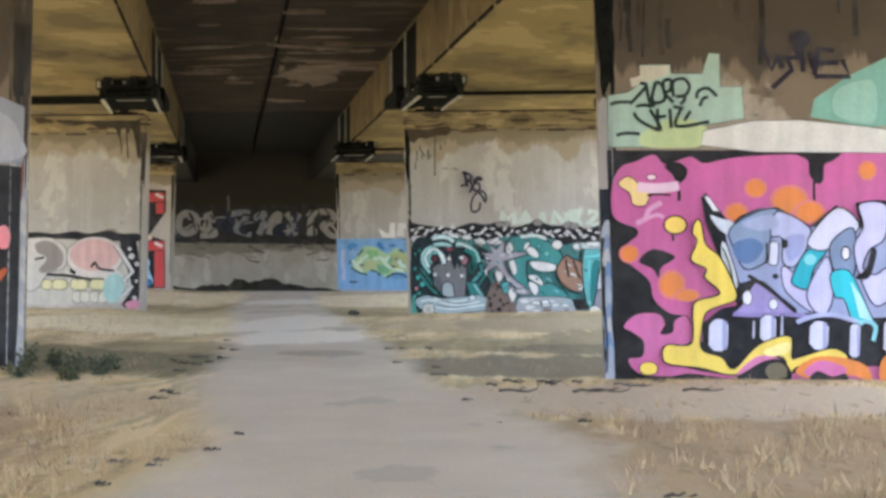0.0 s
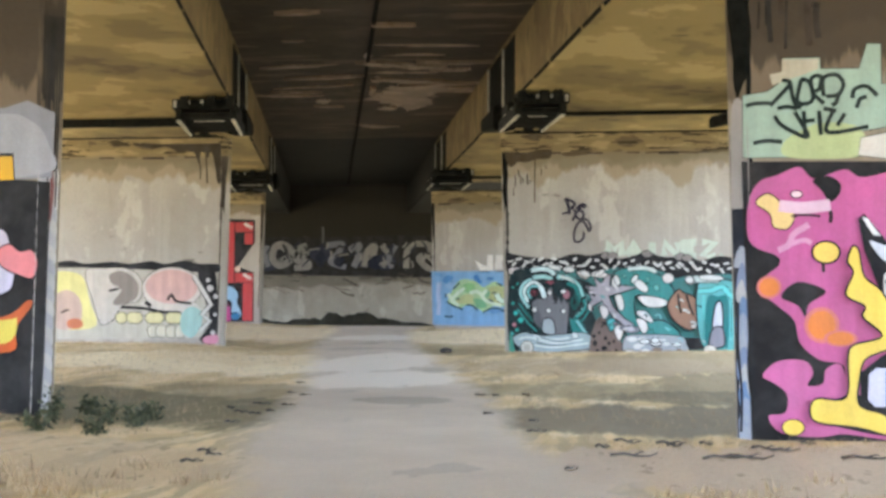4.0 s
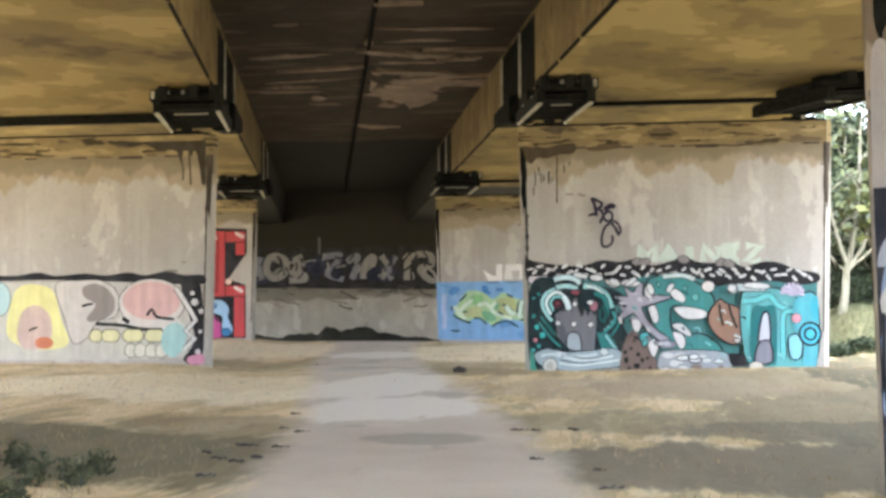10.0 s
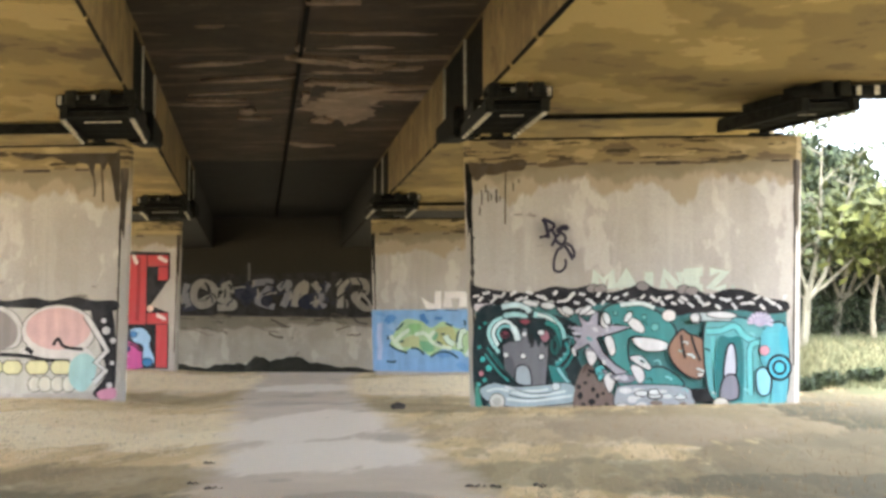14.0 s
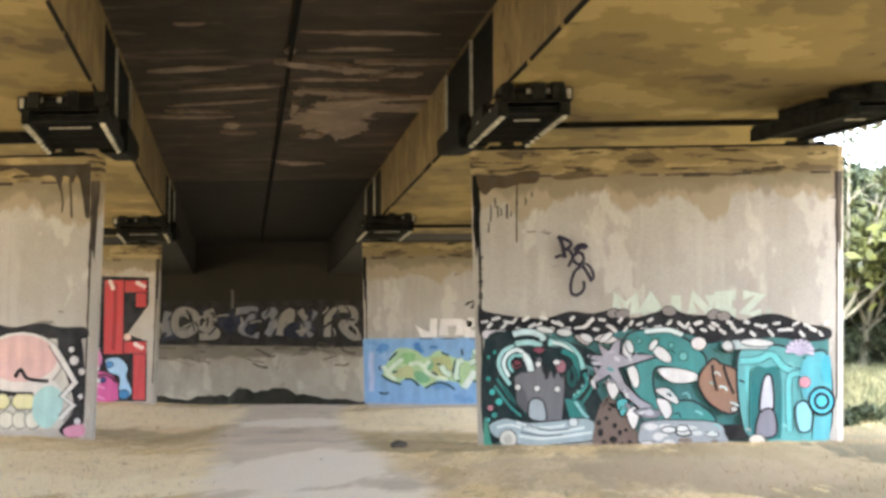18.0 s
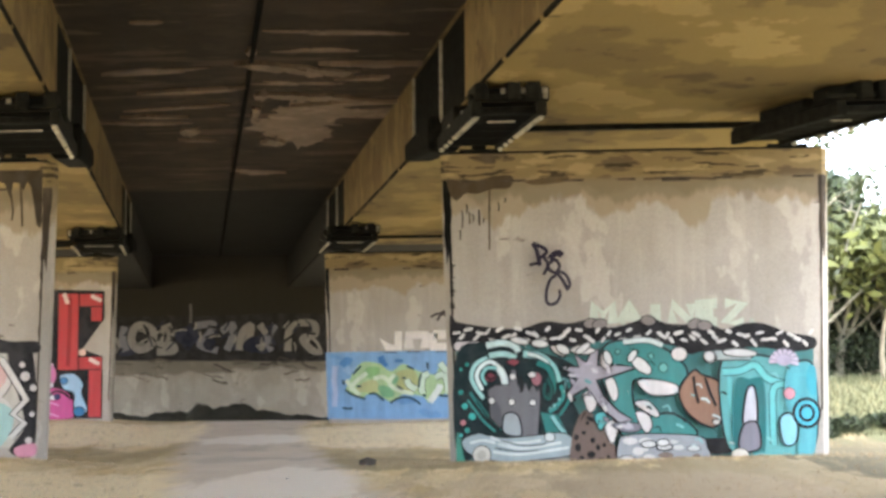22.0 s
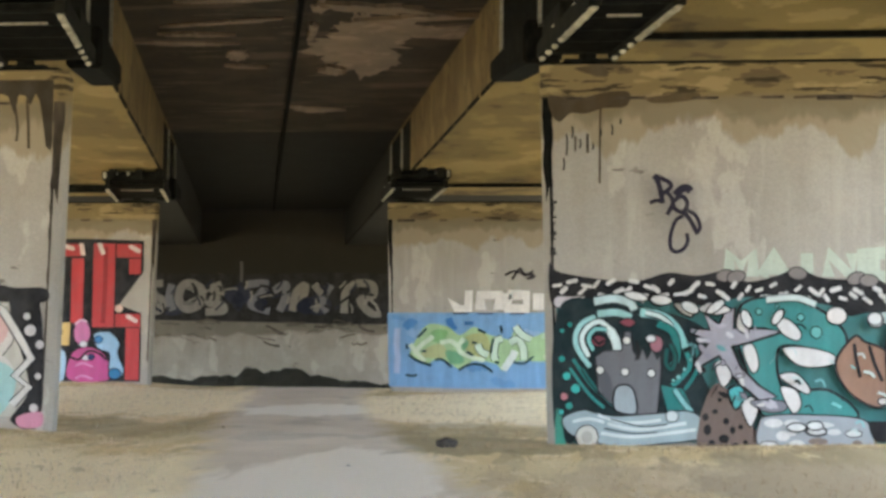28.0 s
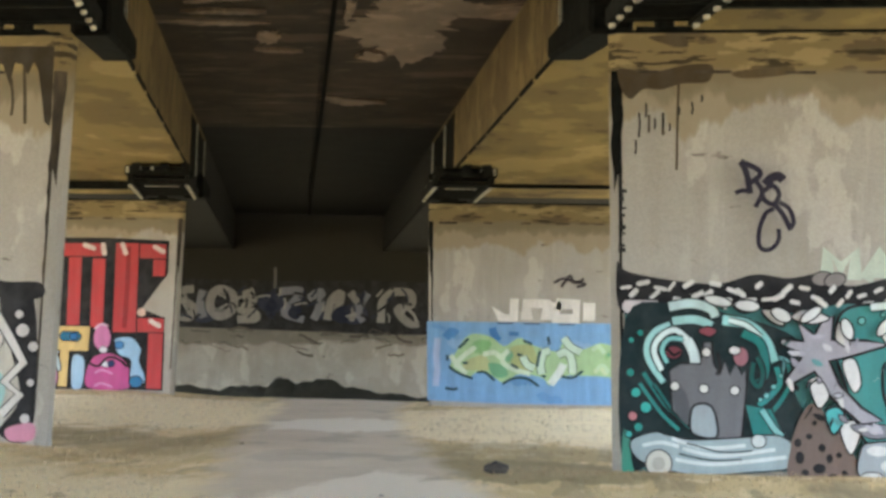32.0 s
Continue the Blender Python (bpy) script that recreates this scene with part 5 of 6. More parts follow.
m.oval("blue_eye", "2a6ea8", 252, 362, 14, 13, 3)
m.stroke("black_mark", INK, [(300, 448), (335, 462), (365, 432), (400, 436), (430, 462)], 8)
m.oval("dark_eye", "2c3a6a", 378, 452, 12, 12, 2)
m.oval("blue_spot", "4d86bd", 402, 388, 15, 14, 3)
m.stroke("pale_line", "dfb9cf", [(320, 335), (340, 318), (362, 325)], 8)
for v in (445, 490):
    m.stroke("pink_fold", "d795bd", [(325, v + 40), (350, v + 30), (385, v + 42)], 7)

# cartoon panel on the first left-hand pier
m = Mural(PIERS["near_left"], 0, *local("near_left", -4.80, 4.46), 0.0043, 0.00408, "black panel with a pale cartoon shape and orange flame under a grey field")
m.blob("grey_field", "8f8f98", [(-900, 30), (60, 40), (140, 15), (236, 60), (228, 285), (-900, 300)], 0, False)
m.blob("grey_cloud", "a3a3ab", [(-300, 120), (40, 60), (160, 90), (215, 170), (200, 270), (-300, 280)])
m.blob("yellow_block", "e0b02c", [(-120, 205), (92, 202), (98, 296), (-120, 305)], 12, False)
m.blob("black_ground", INK, [(-900, 300), (30, 292), (110, 288), (222, 298), (208, 900), (196, 1120), (-900, 1125)], 0, False)
m.blob("pale_shape", "cbc5dc", [(-160, 470), (40, 455), (85, 505), (102, 620), (58, 685), (-160, 700)], 6)
m.blob("pink_hand", "df888f", [(30, 545), (80, 510), (120, 535), (160, 530), (182, 572), (165, 628), (110, 615), (60, 590)], 5)
m.oval("dark_eye", "3a2020", -2, 630, 20, 24, 6)
m.blob("flame", "c25f2e", [(-160, 765), (60, 760), (150, 702), (166, 722), (112, 800), (92, 884), (-160, 870)], 5)
m.blob("flame_heart", "d9c95c", [(-160, 778), (70, 772), (112, 768), (76, 852), (-160, 852)])
m.oval("flame_heart", "a9cf9a", 10, 800, 40, 26)

m = Mural(PIERS["near_left"], 10, 0.0, 5.6, 0.0032, 0.01, "pale whitewash and black grime down the pier's end", "end_paint", 0.2, 1)
for i in range(18):
    v = 215 + i * 19
    m.blob("whitewash", ("cfccca", "c4c2c6", "d8d4cf", "bdbcc2")[i % 4], [(2, v), (30, v - 8), (62, v + 2), (62, v + 24), (28, v + 30), (2, v + 22)])
for i in range(9):
    u = 6 + i * 7
    m.stroke("black_streak", "1c1813", [(u, 0), (u + 2 * math.sin(i), 60 + 20 * (i % 3)), (u + 1, 120 + 50 * ((i * 5) % 4))], 5)
m.stroke("rust_line", "8d5f5c", [(40, 215), (44, 250), (38, 290)], 10)

# charcoal band with grey letters on the abutment
wall = bpy.data.objects["wall_north"]
m = Mural(wall, 0, -29.02, 9.81, 0.01782, 0.01709, "charcoal painted band with grey outlined letters", "painted_band")
m.ob.location.y = FAR
m.blob("charcoal_band", "2a2826", [(-300, 240), (120, 232), (500, 236), (800, 228), (1300, 240), (1300, 402), (900, 412), (500, 405), (160, 400), (-300, 405)], 0, False)
for u, v in ((480, 310), (670, 335), (755, 345), (250, 350), (1050, 320)):
    m.oval("navy_haze", "33374a", u, v, 48, 34)
LETTERS = (([(215, 268), (176, 276), (188, 312), (216, 332), (205, 366), (165, 364)], 0), ([(246, 272), (238, 320), (252, 366)], 1), ([(420, 272), (386, 288), (420, 302), (376, 336), (420, 344), (428, 366), (366, 370)], 2),
           ([(508, 272), (576, 268), (552, 310), (524, 345), (590, 366)], 3), ([(602, 296), (644, 270), (640, 326), (622, 366)], 1), ([(668, 366), (680, 300), (712, 275), (700, 340)], 2))
LAST_LETTERS = (
           ([(742, 270), (766, 310), (742, 366)], 0), ([(800, 272), (770, 330), (790, 368)], 3), ([(884, 266), (850, 300), (846, 372)], 2), ([(884, 266), (940, 270), (944, 310), (900, 326), (936, 370), (972, 372)], 0),
           ([(20, 268), (60, 320), (100, 266), (120, 366)], 1), ([(-90, 270), (-60, 364), (-20, 300)], 2), ([(1040, 268), (1090, 300), (1050, 366)], 3))
for pts, c in LETTERS + LAST_LETTERS:
    m.stroke("grey_letter", ("9b968f", "8e8d92", "a39e96", "8a8991")[c], pts, 27)
m.stroke("grey_letter", "9d9892", [(310, 268), (350, 290), (345, 340), (302, 360), (272, 330), (280, 284)], 30, closed=True)
m.oval("dark_core", "2b2828", 312, 305, 24, 20)
m.oval("grey_glint", "827f7a", 306, 340, 22, 8)
for u, v, a, b2 in ((560, 340, 24, 26), (715, 345, 34, 30), (480, 330, 22, 34)):
    m.blob("navy_haze", "25293c", [(u - a, v), (u, v - b2), (u + a * 0.9, v - b2 * 0.3), (u + a * 0.4, v + b2), (u - a * 0.6, v + b2 * 0.8)])
spray = random.Random(17)
for k in range(60):
    u, v = spray.uniform(150, 980), spray.uniform(268, 372)
    a, r = spray.uniform(0, 3.1), spray.uniform(12, 26)
    m.stroke(("dark_gap", "dark_gap", "pale_line")[k % 3], ("232123", "2b2f40", "a7a29b")[k % 3], [(u - r * math.cos(a), v - r * math.sin(a)), (u + 4, v - 3), (u + r * math.cos(a), v + r * math.sin(a))], spray.uniform(5, 10))
m.stroke("grey_drip", "6e6b66", [(490, 262), (491, 225), (489, 190)], 10)
spray = random.Random(3)
for k in range(34):
    u, v = spray.uniform(140, 1000), 408 + 70 * spray.random() ** 2
    pts = [(u, v)]
    for s in range(4):
        pts.append((pts[-1][0] + spray.uniform(4, 26), pts[-1][1] + spray.uniform(-9, 11)))
    m.stroke("stain", ("6d6557", "5a5246", "857c6c")[k % 3], pts, spray.uniform(3, 9), False)

# run-off grime on the upper faces of the first row
spray = random.Random(9)
for key in ("pink", "near_left"):
    g = Mural(PIERS[key], 0, 0.0, PIER_TOP - 0.65, 1.0, 1.0, "black and tan run-off streaks below the cap", "grime_streaks")
    for k in range(26):
        u = spray.uniform(0.15, PIER_W - 0.3)
        n = spray.uniform(0.25, 1.0) * (1.5 if k % 4 == 0 else 1.0)
        top = spray.uniform(0.0, 0.35) if k % 3 else spray.uniform(0.0, 0.9)
        c = ("1d1712", "2a2119", "4a3b2c", "241c15", "3a2e22")[k % 5]
        m2 = spray.uniform(0.03, 0.1)
        g.stroke("streak", c, [(u, top), (u + 0.03 * math.sin(k), top + n * 0.5), (u + 0.02 * math.cos(k), min(top + n, 1.75))], m2)

# ---- bearings and brackets on the pier tops ----
def bearing(x, y):
    """A steel pot bearing between pier top and girder."""
    ob = thing("bridge_bearing", (x, y, PIER_TOP), "black steel bridge bearing between pier top and girder", "bearing", "bearings on the pier tops")
    gap = SOFFIT - PIER_TOP
    part("base_plate", box(-0.45, 0.45, -0.18, 0.18, 0.0, 0.12, bevel=0.02), M_STEEL, ob)
    part("top_plate", box(-0.5, 0.5, -0.2, 0.2, gap - 0.14, gap - 0.002, bevel=0.02), M_STEEL, ob)
    bm = bmesh.new()
    bmesh.ops.create_cone(bm, cap_ends=True, segments=20, radius1=0.17, radius2=0.15, depth=gap - 0.262)
    for v in bm.verts:
        v.co.z += gap / 2 - 0.01
    part("pot", bm, M_STEEL, ob)
    return ob


for key in PIERS:
    px, py, _ = PIERS[key].location
    for dx in (0.75, PIER_W - 0.75):
        bearing(px + dx, py + 0.2)


def bracket(x0, x1, y, depth, outward, label, strips=True, lean=SKEW):
    """A dark inspection bracket hung in front of a pier top: two rails, cross bars, boxes and lime-crusted bolts along its lower edges."""
    ob = thing("bearing_bracket", (x0, y, PIER_TOP), label, "steel bracket", "steel brackets at the pier tops")
    w, low, top = x1 - x0, 0.1, SOFFIT - PIER_TOP - 0.004

    def put(name, bm, mat, tag=""):
        for v in bm.verts:
            v.co.x += lean * v.co.y
        return part(name, bm, mat, ob, tag)

    for x in (0.0, w - 0.2):
        put("rail", box(x, x + 0.2, -depth, -0.04, low, low + 0.3, bevel=0.02), M_STEEL)
        if not strips:
            continue
        put("lime_strip", box(x + 0.04, x + 0.15, -depth + 0.03, -depth * 0.42, low - 0.03, low - 0.002), M_TIP, "pale lime crust under the rail")
    for k in range(5):
        yy = -depth + 0.1 + k * (depth - 0.5) / 4
        put("cross_bar", box(0.2, w - 0.2, yy, yy + 0.14, low + 0.06, low + 0.22, bevel=0.015), M_STEEL)
    put("floor_plate", box(0.12, w - 0.12, -depth + 0.02, -0.05, low + 0.075, low + 0.1), M_BLACK)
    for yy in (-depth + 0.9,):
        put("pale_rod", box(0.5, w - 0.45, yy, yy + 0.06, low + 0.04, low + 0.07), M_TIP)
    put("tread_plate", box(0.05, w - 0.05, -depth + 0.25, -0.04, low + 0.32, low + 0.36), M_STEEL)
    lo, hi = (0.1, w + 0.15 if strips else w + 2.4) if outward > 0 else (-0.15, w - 0.1)
    put("beam", box(lo, hi, -depth + 0.4, -depth + 0.9, low + 0.37, top - 0.06, bevel=0.03), M_BLACK)
    for k in range(3 if strips else 7):
        x = (hi - 0.1 - k * 0.42) if outward > 0 else (-0.05 + k * 0.42)
        put("pale_upright", box(x - 0.05, x + 0.05, -depth + 0.36, -depth + 0.395, low + 0.42, top - 0.1), M_TIP, "pale lime-streaked upright")
    for k, x in enumerate((0.1, w * 0.5, w - 0.35) if strips else (w - 0.75, w - 0.35)):
        put("hanger_box", box(x, x + 0.28, -depth + 0.2, -depth + 1.0, low + 0.36, top, bevel=0.03), M_STEEL)
    put("back_box", box(0.1 if strips else w - 0.7, w - 0.1, -1.6, -0.04, low + 0.36, top, bevel=0.03), M_STEEL)
    put("pipe", box(0, w, -depth + 0.3, -depth + 0.42, low + 0.4, low + 0.52, bevel=0.02), M_STEEL)
    for x in (0.02, w - 0.16) if strips else (w - 0.1,):
        for k in range(8):
            yy = -depth + 0.12 + k * (depth - 0.4) / 7
            h = 0.16 + 0.1 * ((k * 7) % 3)
            put("lime_crusted_bolt", box(x, x + 0.1, yy, yy + 0.09, low - 0.07, low + h, bevel=0.02), M_TIP, "pale lime-crusted bolt")
    return ob


px = PIERS["teal"].location.x
bracket(px - 0.2, px + 1.3, ROW[1], 4.2, 1, "black steel bracket with pale bolts at the pier's inner end")
bracket(px + 6.4, px + 7.75, ROW[1], 3.6, 1, "black steel bracket with pale bolts at the pier's outer end", False, -0.46)
px = PIERS["skull"].location.x + PIER_W
bracket(px - 1.2, px + 0.7, ROW[1], 4.2, -1, "black steel bracket with pale bolts at the pier's inner end")
px = PIERS["blue"].location.x
bracket(px - 0.35, px + 1.6, ROW[2], 4.0, 1, "black steel bracket with pale bolts at the pier's inner end")
px = PIERS["red"].location.x + PIER_W
bracket(px - 1.5, px + 0.6, ROW[2], 4.0, -1, "black steel bracket with pale bolts at the pier's inner end")
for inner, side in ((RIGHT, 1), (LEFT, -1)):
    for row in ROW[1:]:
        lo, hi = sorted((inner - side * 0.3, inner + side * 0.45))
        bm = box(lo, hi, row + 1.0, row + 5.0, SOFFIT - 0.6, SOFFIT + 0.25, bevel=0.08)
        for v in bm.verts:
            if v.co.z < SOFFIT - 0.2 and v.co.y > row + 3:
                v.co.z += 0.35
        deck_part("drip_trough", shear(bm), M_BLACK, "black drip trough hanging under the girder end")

# ---- trees and shrubs beside the bridge ----
M_BARK, nt, b = material("grey_bark", 0.95)
nt.links.new(ramp(nt, noise_tex(nt, 6, 5, (1, 1, 0.3)), (0.3, (0.10, 0.085, 0.06)), (0.7, (0.26, 0.24, 0.18))), b.inputs["Base Color"])
bump(nt, b, noise_tex(nt, 14, 4, (1, 1, 0.3)), 0.7, 0.02)


def leaf_material(name, dark, light):
    m, nt, b = material(name, 0.6)
    geo = nt.nodes.new("ShaderNodeNewGeometry")
    nt.links.new(ramp(nt, geo.outputs["Random Per Island"], (0.0, dark), (1.0, light)), b.inputs["Base Color"])
    b.inputs["Transmission Weight"].default_value = 0.0
    b.inputs["Subsurface Weight"].default_value = 0.0
    return m


M_LEAF = leaf_material("dark_green_leaves", (0.006, 0.011, 0.005), (0.045, 0.06, 0.026))
M_LEAF2 = leaf_material("fresh_green_leaves", (0.014, 0.02, 0.008), (0.06, 0.07, 0.026))
M_STRAW = leaf_material("dry_straw_blades", (0.26, 0.18, 0.097), (0.45, 0.345, 0.20))
M_BROWN = leaf_material("withered_brown_blades", (0.09, 0.06, 0.034), (0.26, 0.175, 0.095))
M_WEED = leaf_material("weed_leaves", (0.02, 0.026, 0.012), (0.10, 0.105, 0.055))


def tube(bm, pts, r0, r1, sides=7):
    rings = []
    for i, p in enumerate(pts):
        d = (pts[min(i + 1, len(pts) - 1)] - pts[max(i - 1, 0)]).normalized()
        a = d.orthogonal().normalized()
        c = d.cross(a)
        r = r0 + (r1 - r0) * i / (len(pts) - 1)
        rings.append([bm.verts.new(p + r * (a * math.cos(k * math.tau / sides) + c * math.sin(k * math.tau / sides))) for k in range(sides)])
    for i in range(len(rings) - 1):
        for k in range(sides):
            bm.faces.new((rings[i][k], rings[i][(k + 1) % sides], rings[i + 1][(k + 1) % sides], rings[i + 1][k]))
    bm.faces.new(rings[-1])
    return bm


def leaves(name, centres, spread, count, size, mat, parent, seed, flat=1.0):
    """One mesh of many small folded leaves scattered in clumps."""
    g = np.random.default_rng(seed)
    c = np.array(centres)[g.integers(0, len(centres), count)]
    p = c + g.normal(0, 1, (count, 3)) * np.array((spread, spread, spread * flat))
    a = g.normal(0, 1, (count, 3))
    a /= np.linalg.norm(a, axis=1)[:, None]
    d = np.cross(a, g.normal(0, 1, (count, 3)))
    d /= np.linalg.norm(d, axis=1)[:, None]
    s = size * g.uniform(0.6, 1.4, (count, 1))
    verts = np.stack([p - a * s, p + d * s * 0.45, p + a * s, p - d * s * 0.45], 1).reshape(-1, 3)
    verts[:, 2] = np.maximum(verts[:, 2], 0.02)
    me = bpy.data.meshes.new(name)
    me.from_pydata(verts.tolist(), [], np.arange(count * 4).reshape(-1, 4).tolist())
    me.materials.append(mat)
    ob = tagged(new(name, me), kind="stuff")
    ob.parent = parent
    return ob


def tree(x, y, height, lean, seed, mat, label, bare=0.35, bark=None, count=5200, girth=1.0):
    g = random.Random(seed)
    ob = thing("tree", (x, y, ground_height(x, y) - 0.1), label, "tree", "trees beside the bridge")
    trunk = [Vector((lean * t * t + 0.15 * math.sin(5 * t + seed), 0.2 * math.sin(4 * t + seed), height * 0.75 * t)) for t in (i / 8 for i in range(9))]
    part("trunk", tube(bmesh.new(), trunk, 0.17 * girth, 0.05 * girth), bark or M_BARK, ob)
    tips = [trunk[-1] + Vector((0, 0, 0.5))]
    for k in range(11):
        t = bare + (1 - bare) * k / 11
        p = trunk[int(t * 8)]
        a = k * 2.4 + seed
        reach = (1.2 + g.uniform(0.3, 1.6)) * (1.25 - 0.5 * t)
        pts = [p + Vector((math.cos(a) * reach * s, math.sin(a) * reach * s, reach * (0.9 * s - 0.25 * s * s) + 0.15 * math.sin(6 * s + k))) for s in (0, 0.25, 0.5, 0.75, 1)]
        part("limb", tube(bmesh.new(), pts, 0.06 * girth, 0.015, 5), bark or M_BARK, ob)
        tips += [pts[2], pts[3], pts[4], pts[4] + Vector((g.uniform(-0.6, 0.6), g.uniform(-0.6, 0.6), g.uniform(-0.1, 0.7)))]
    leaves("crown", [tuple(v) for v in tips], 0.42, int(count * 0.62), 0.23, mat, ob, seed, 0.8)
    return ob


def shrub(x, y, r, h, seed, mat, label):
    g = random.Random(seed)
    ob = thing("shrub", (x, y, ground_height(x, y) - 0.05), label, "shrub", "shrubs beside the bridge")
    tips = []
    for k in range(9):
        a = k * 2.4 + seed
        tip = Vector((math.cos(a) * r * g.uniform(0.3, 0.9), math.sin(a) * r * g.uniform(0.3, 0.9), h * g.uniform(0.5, 0.95)))
        part("stem", tube(bmesh.new(), [Vector((0, 0, 0)), tip * 0.5 + Vector((0, 0, 0.1 * h)), tip], 0.035, 0.01, 5), M_BARK, ob)
        tips += [tuple(tip), tuple(tip * 0.7), tuple(tip * 0.45)]
    leaves("foliage", tips, r * 0.28, 1500, 0.085, mat, ob, seed, h / r * 0.6)
    return ob


DARK, PALE = "leafy tree with dark green foliage beside the bridge", "slender forked tree with bare pale limbs and sparse leaves"
for i, (x, y, h, lean) in enumerate(((11.3, 53, 10.0, 0.2), (12.2, 57, 10.5, -0.2), (13.4, 63, 11.0, 0.2), (14.6, 69, 12.0, 0.1), (14.9, 50, 6.2, 0.3), (16.8, 54, 6.8, 0.2), (15.2, 59, 7.6, 0.3), (18.4, 60, 7.8, 0.2), (17.0, 66, 8.6, 0.2), (20.6, 66, 8.8, 0.2),
                                     (19.0, 72, 10.0, 0.1), (23.0, 72, 10.5, 0.0), (13.2, 75, 12.0, 0.2), (16.4, 78, 11.5, 0.2), (21.5, 82, 12.5, 0.2), (25.5, 64, 8.0, 0.1), (19.8, 54, 6.0, 0.1), (12.9, 51, 5.6, 0.2))):
    tree(x, y, h, lean, i + 3, M_LEAF, DARK, 0.3 if i % 2 else 0.1, None, 9500)
M_LEAF4 = leaf_material("sunlit_yellow_green_leaves", (0.03, 0.036, 0.009), (0.11, 0.12, 0.034))
for i, (x, y, h) in enumerate(((12.7, 43.6, 5.0), (14.6, 45.2, 5.4))):
    tree(x, y, h, 0.1, i + 60, M_LEAF4, "young tree with sunlit yellow-green leaves", 0.72, None, 3000, 0.6)
M_PALE_BARK, nt, b = material("pale_bark", 0.95)
nt.links.new(ramp(nt, noise_tex(nt, 6, 5, (1, 1, 0.3)), (0.3, (0.09, 0.085, 0.062)), (0.7, (0.18, 0.17, 0.13))), b.inputs["Base Color"])


def forked_tree(x, y, h, seed):
    """A pale trunk that forks low into rising, branching limbs with few leaves."""
    g = random.Random(seed)
    ob = thing("tree", (x, y, ground_height(x, y) - 0.1), PALE, "tree", "trees beside the bridge")
    fork = Vector((0.05, 0, h * 0.22))
    part("trunk", tube(bmesh.new(), [Vector((-0.12, 0, 0)), Vector((0, 0.03, h * 0.1)), fork], 0.17, 0.13), M_PALE_BARK, ob)
    tips = []
    for k, (dx, dz, r) in enumerate(((0.10, 0.78, 0.11), (0.26, 0.60, 0.09), (-0.10, 0.55, 0.08), (0.38, 0.36, 0.06), (-0.2, 0.3, 0.05))):
        pts = [fork + Vector((dx * h * s ** 0.8 + 0.1 * math.sin(5 * s + k), 0.5 * math.sin(k * 2.1) * s, dz * h * s)) for s in (i / 6 for i in range(7))]
        limb = part("limb", tube(bmesh.new(), pts, r, 0.025), M_PALE_BARK, ob)
        for q in range(5):
            p, side = pts[2 + q % 5], (-1) ** q
            end = p + Vector((side * g.uniform(0.5, 1.2), g.uniform(-0.5, 0.5), g.uniform(0.2, 0.9)))
            part("branch", tube(bmesh.new(), [p, (p + end) / 2 + Vector((0, 0, 0.12)), end], r * 0.4, 0.012, 5), M_PALE_BARK, limb)
            tips.append(tuple(end))
        tips.append(tuple(pts[-1]))
    leaves("crown", tips, 0.32, 800, 0.16, M_LEAF2, ob, seed, 0.9)
    return ob


forked_tree(10.25, 43.0, 7.6, 2)
forked_tree(11.9, 46.5, 6.6, 5)
forked_tree(13.8, 47.5, 6.0, 9)
for i in range(20):
    x, y = 10.6 + (i * 2.37) % 9, 45.5 + i * 1.5
    shrub(x, y, 1.4 + 0.3 * (i % 3), 1.3 + 0.45 * (i % 4), i + 40, M_LEAF, "low dark green shrub on the bank")
for i, (x, y) in enumerate(((9.2, 36.4), (10.0, 36.9), (11.2, 37.2))):
    shrub(x, y, 0.5, 0.35, i + 90, M_LEAF, "low dark weed clump at the foot of the bank")


g = random.Random(5)
centres = []
for k in range(420):
    x = g.uniform(9, 75)
    y = 92 + g.uniform(0, 14) - 0.5 * max(0.0, x - 26)
    top = 8.0 + 2.5 * math.sin(x * 0.35) + 1.2 * math.sin(x * 1.1)
    centres.append((x, y, g.uniform(-1, 1) ** 2 * top))
far = leaves("far_woods", centres, 0.9, 26000, 0.42, M_LEAF, None, 77, 0.8)
tagged(far, "dark green woods closing the view beyond the trees", "woods", kind="stuff")


# ---- grass, weeds and litter on the ground ----
def blades(name, count, area, low, high, mat, seed, keep, label, lean=0.35):
    """Dry grass as one mesh of tapered blades in tufts."""
    g = np.random.default_rng(seed)
    x0, x1, y0, y1 = area
    xy = np.stack([g.uniform(x0, x1, count), g.uniform(y0, y1, count)], 1)
    ok = [keep(x, y) for x, y in xy]
    xy = xy[ok]
    n = len(xy)
    z = np.array([ground_height(x, y) for x, y in xy]) - 0.01
    h = g.uniform(low, high, n) * (0.6 + 0.8 * g.random(n) ** 2)
    a = g.uniform(0, math.tau, n)
    w = 0.006 + 0.03 * h
    root = np.stack([xy[:, 0], xy[:, 1], z], 1)
    side = np.stack([np.cos(a), np.sin(a), 0 * a], 1) * w[:, None]
    tip = root + np.stack([g.normal(0, lean, n) * h, g.normal(0, lean, n) * h, h], 1)
    verts = np.stack([root - side, root + side, tip], 1).reshape(-1, 3)
    me = bpy.data.meshes.new(name)
    me.from_pydata(verts.tolist(), [], np.arange(n * 3).reshape(-1, 3).tolist())
    me.materials.append(mat)
    return tagged(new(name, me), label, "grass", kind="stuff")


M_BANK = leaf_material("pale_bank_grass_blades", (0.05, 0.053, 0.025), (0.10, 0.104, 0.052))
blades("bank_grass", 16000, (8.9, 19, 36, 47), 0.12, 0.32, M_BANK, 71, lambda x, y: True, "pale green grass on the bank beside the bridge")


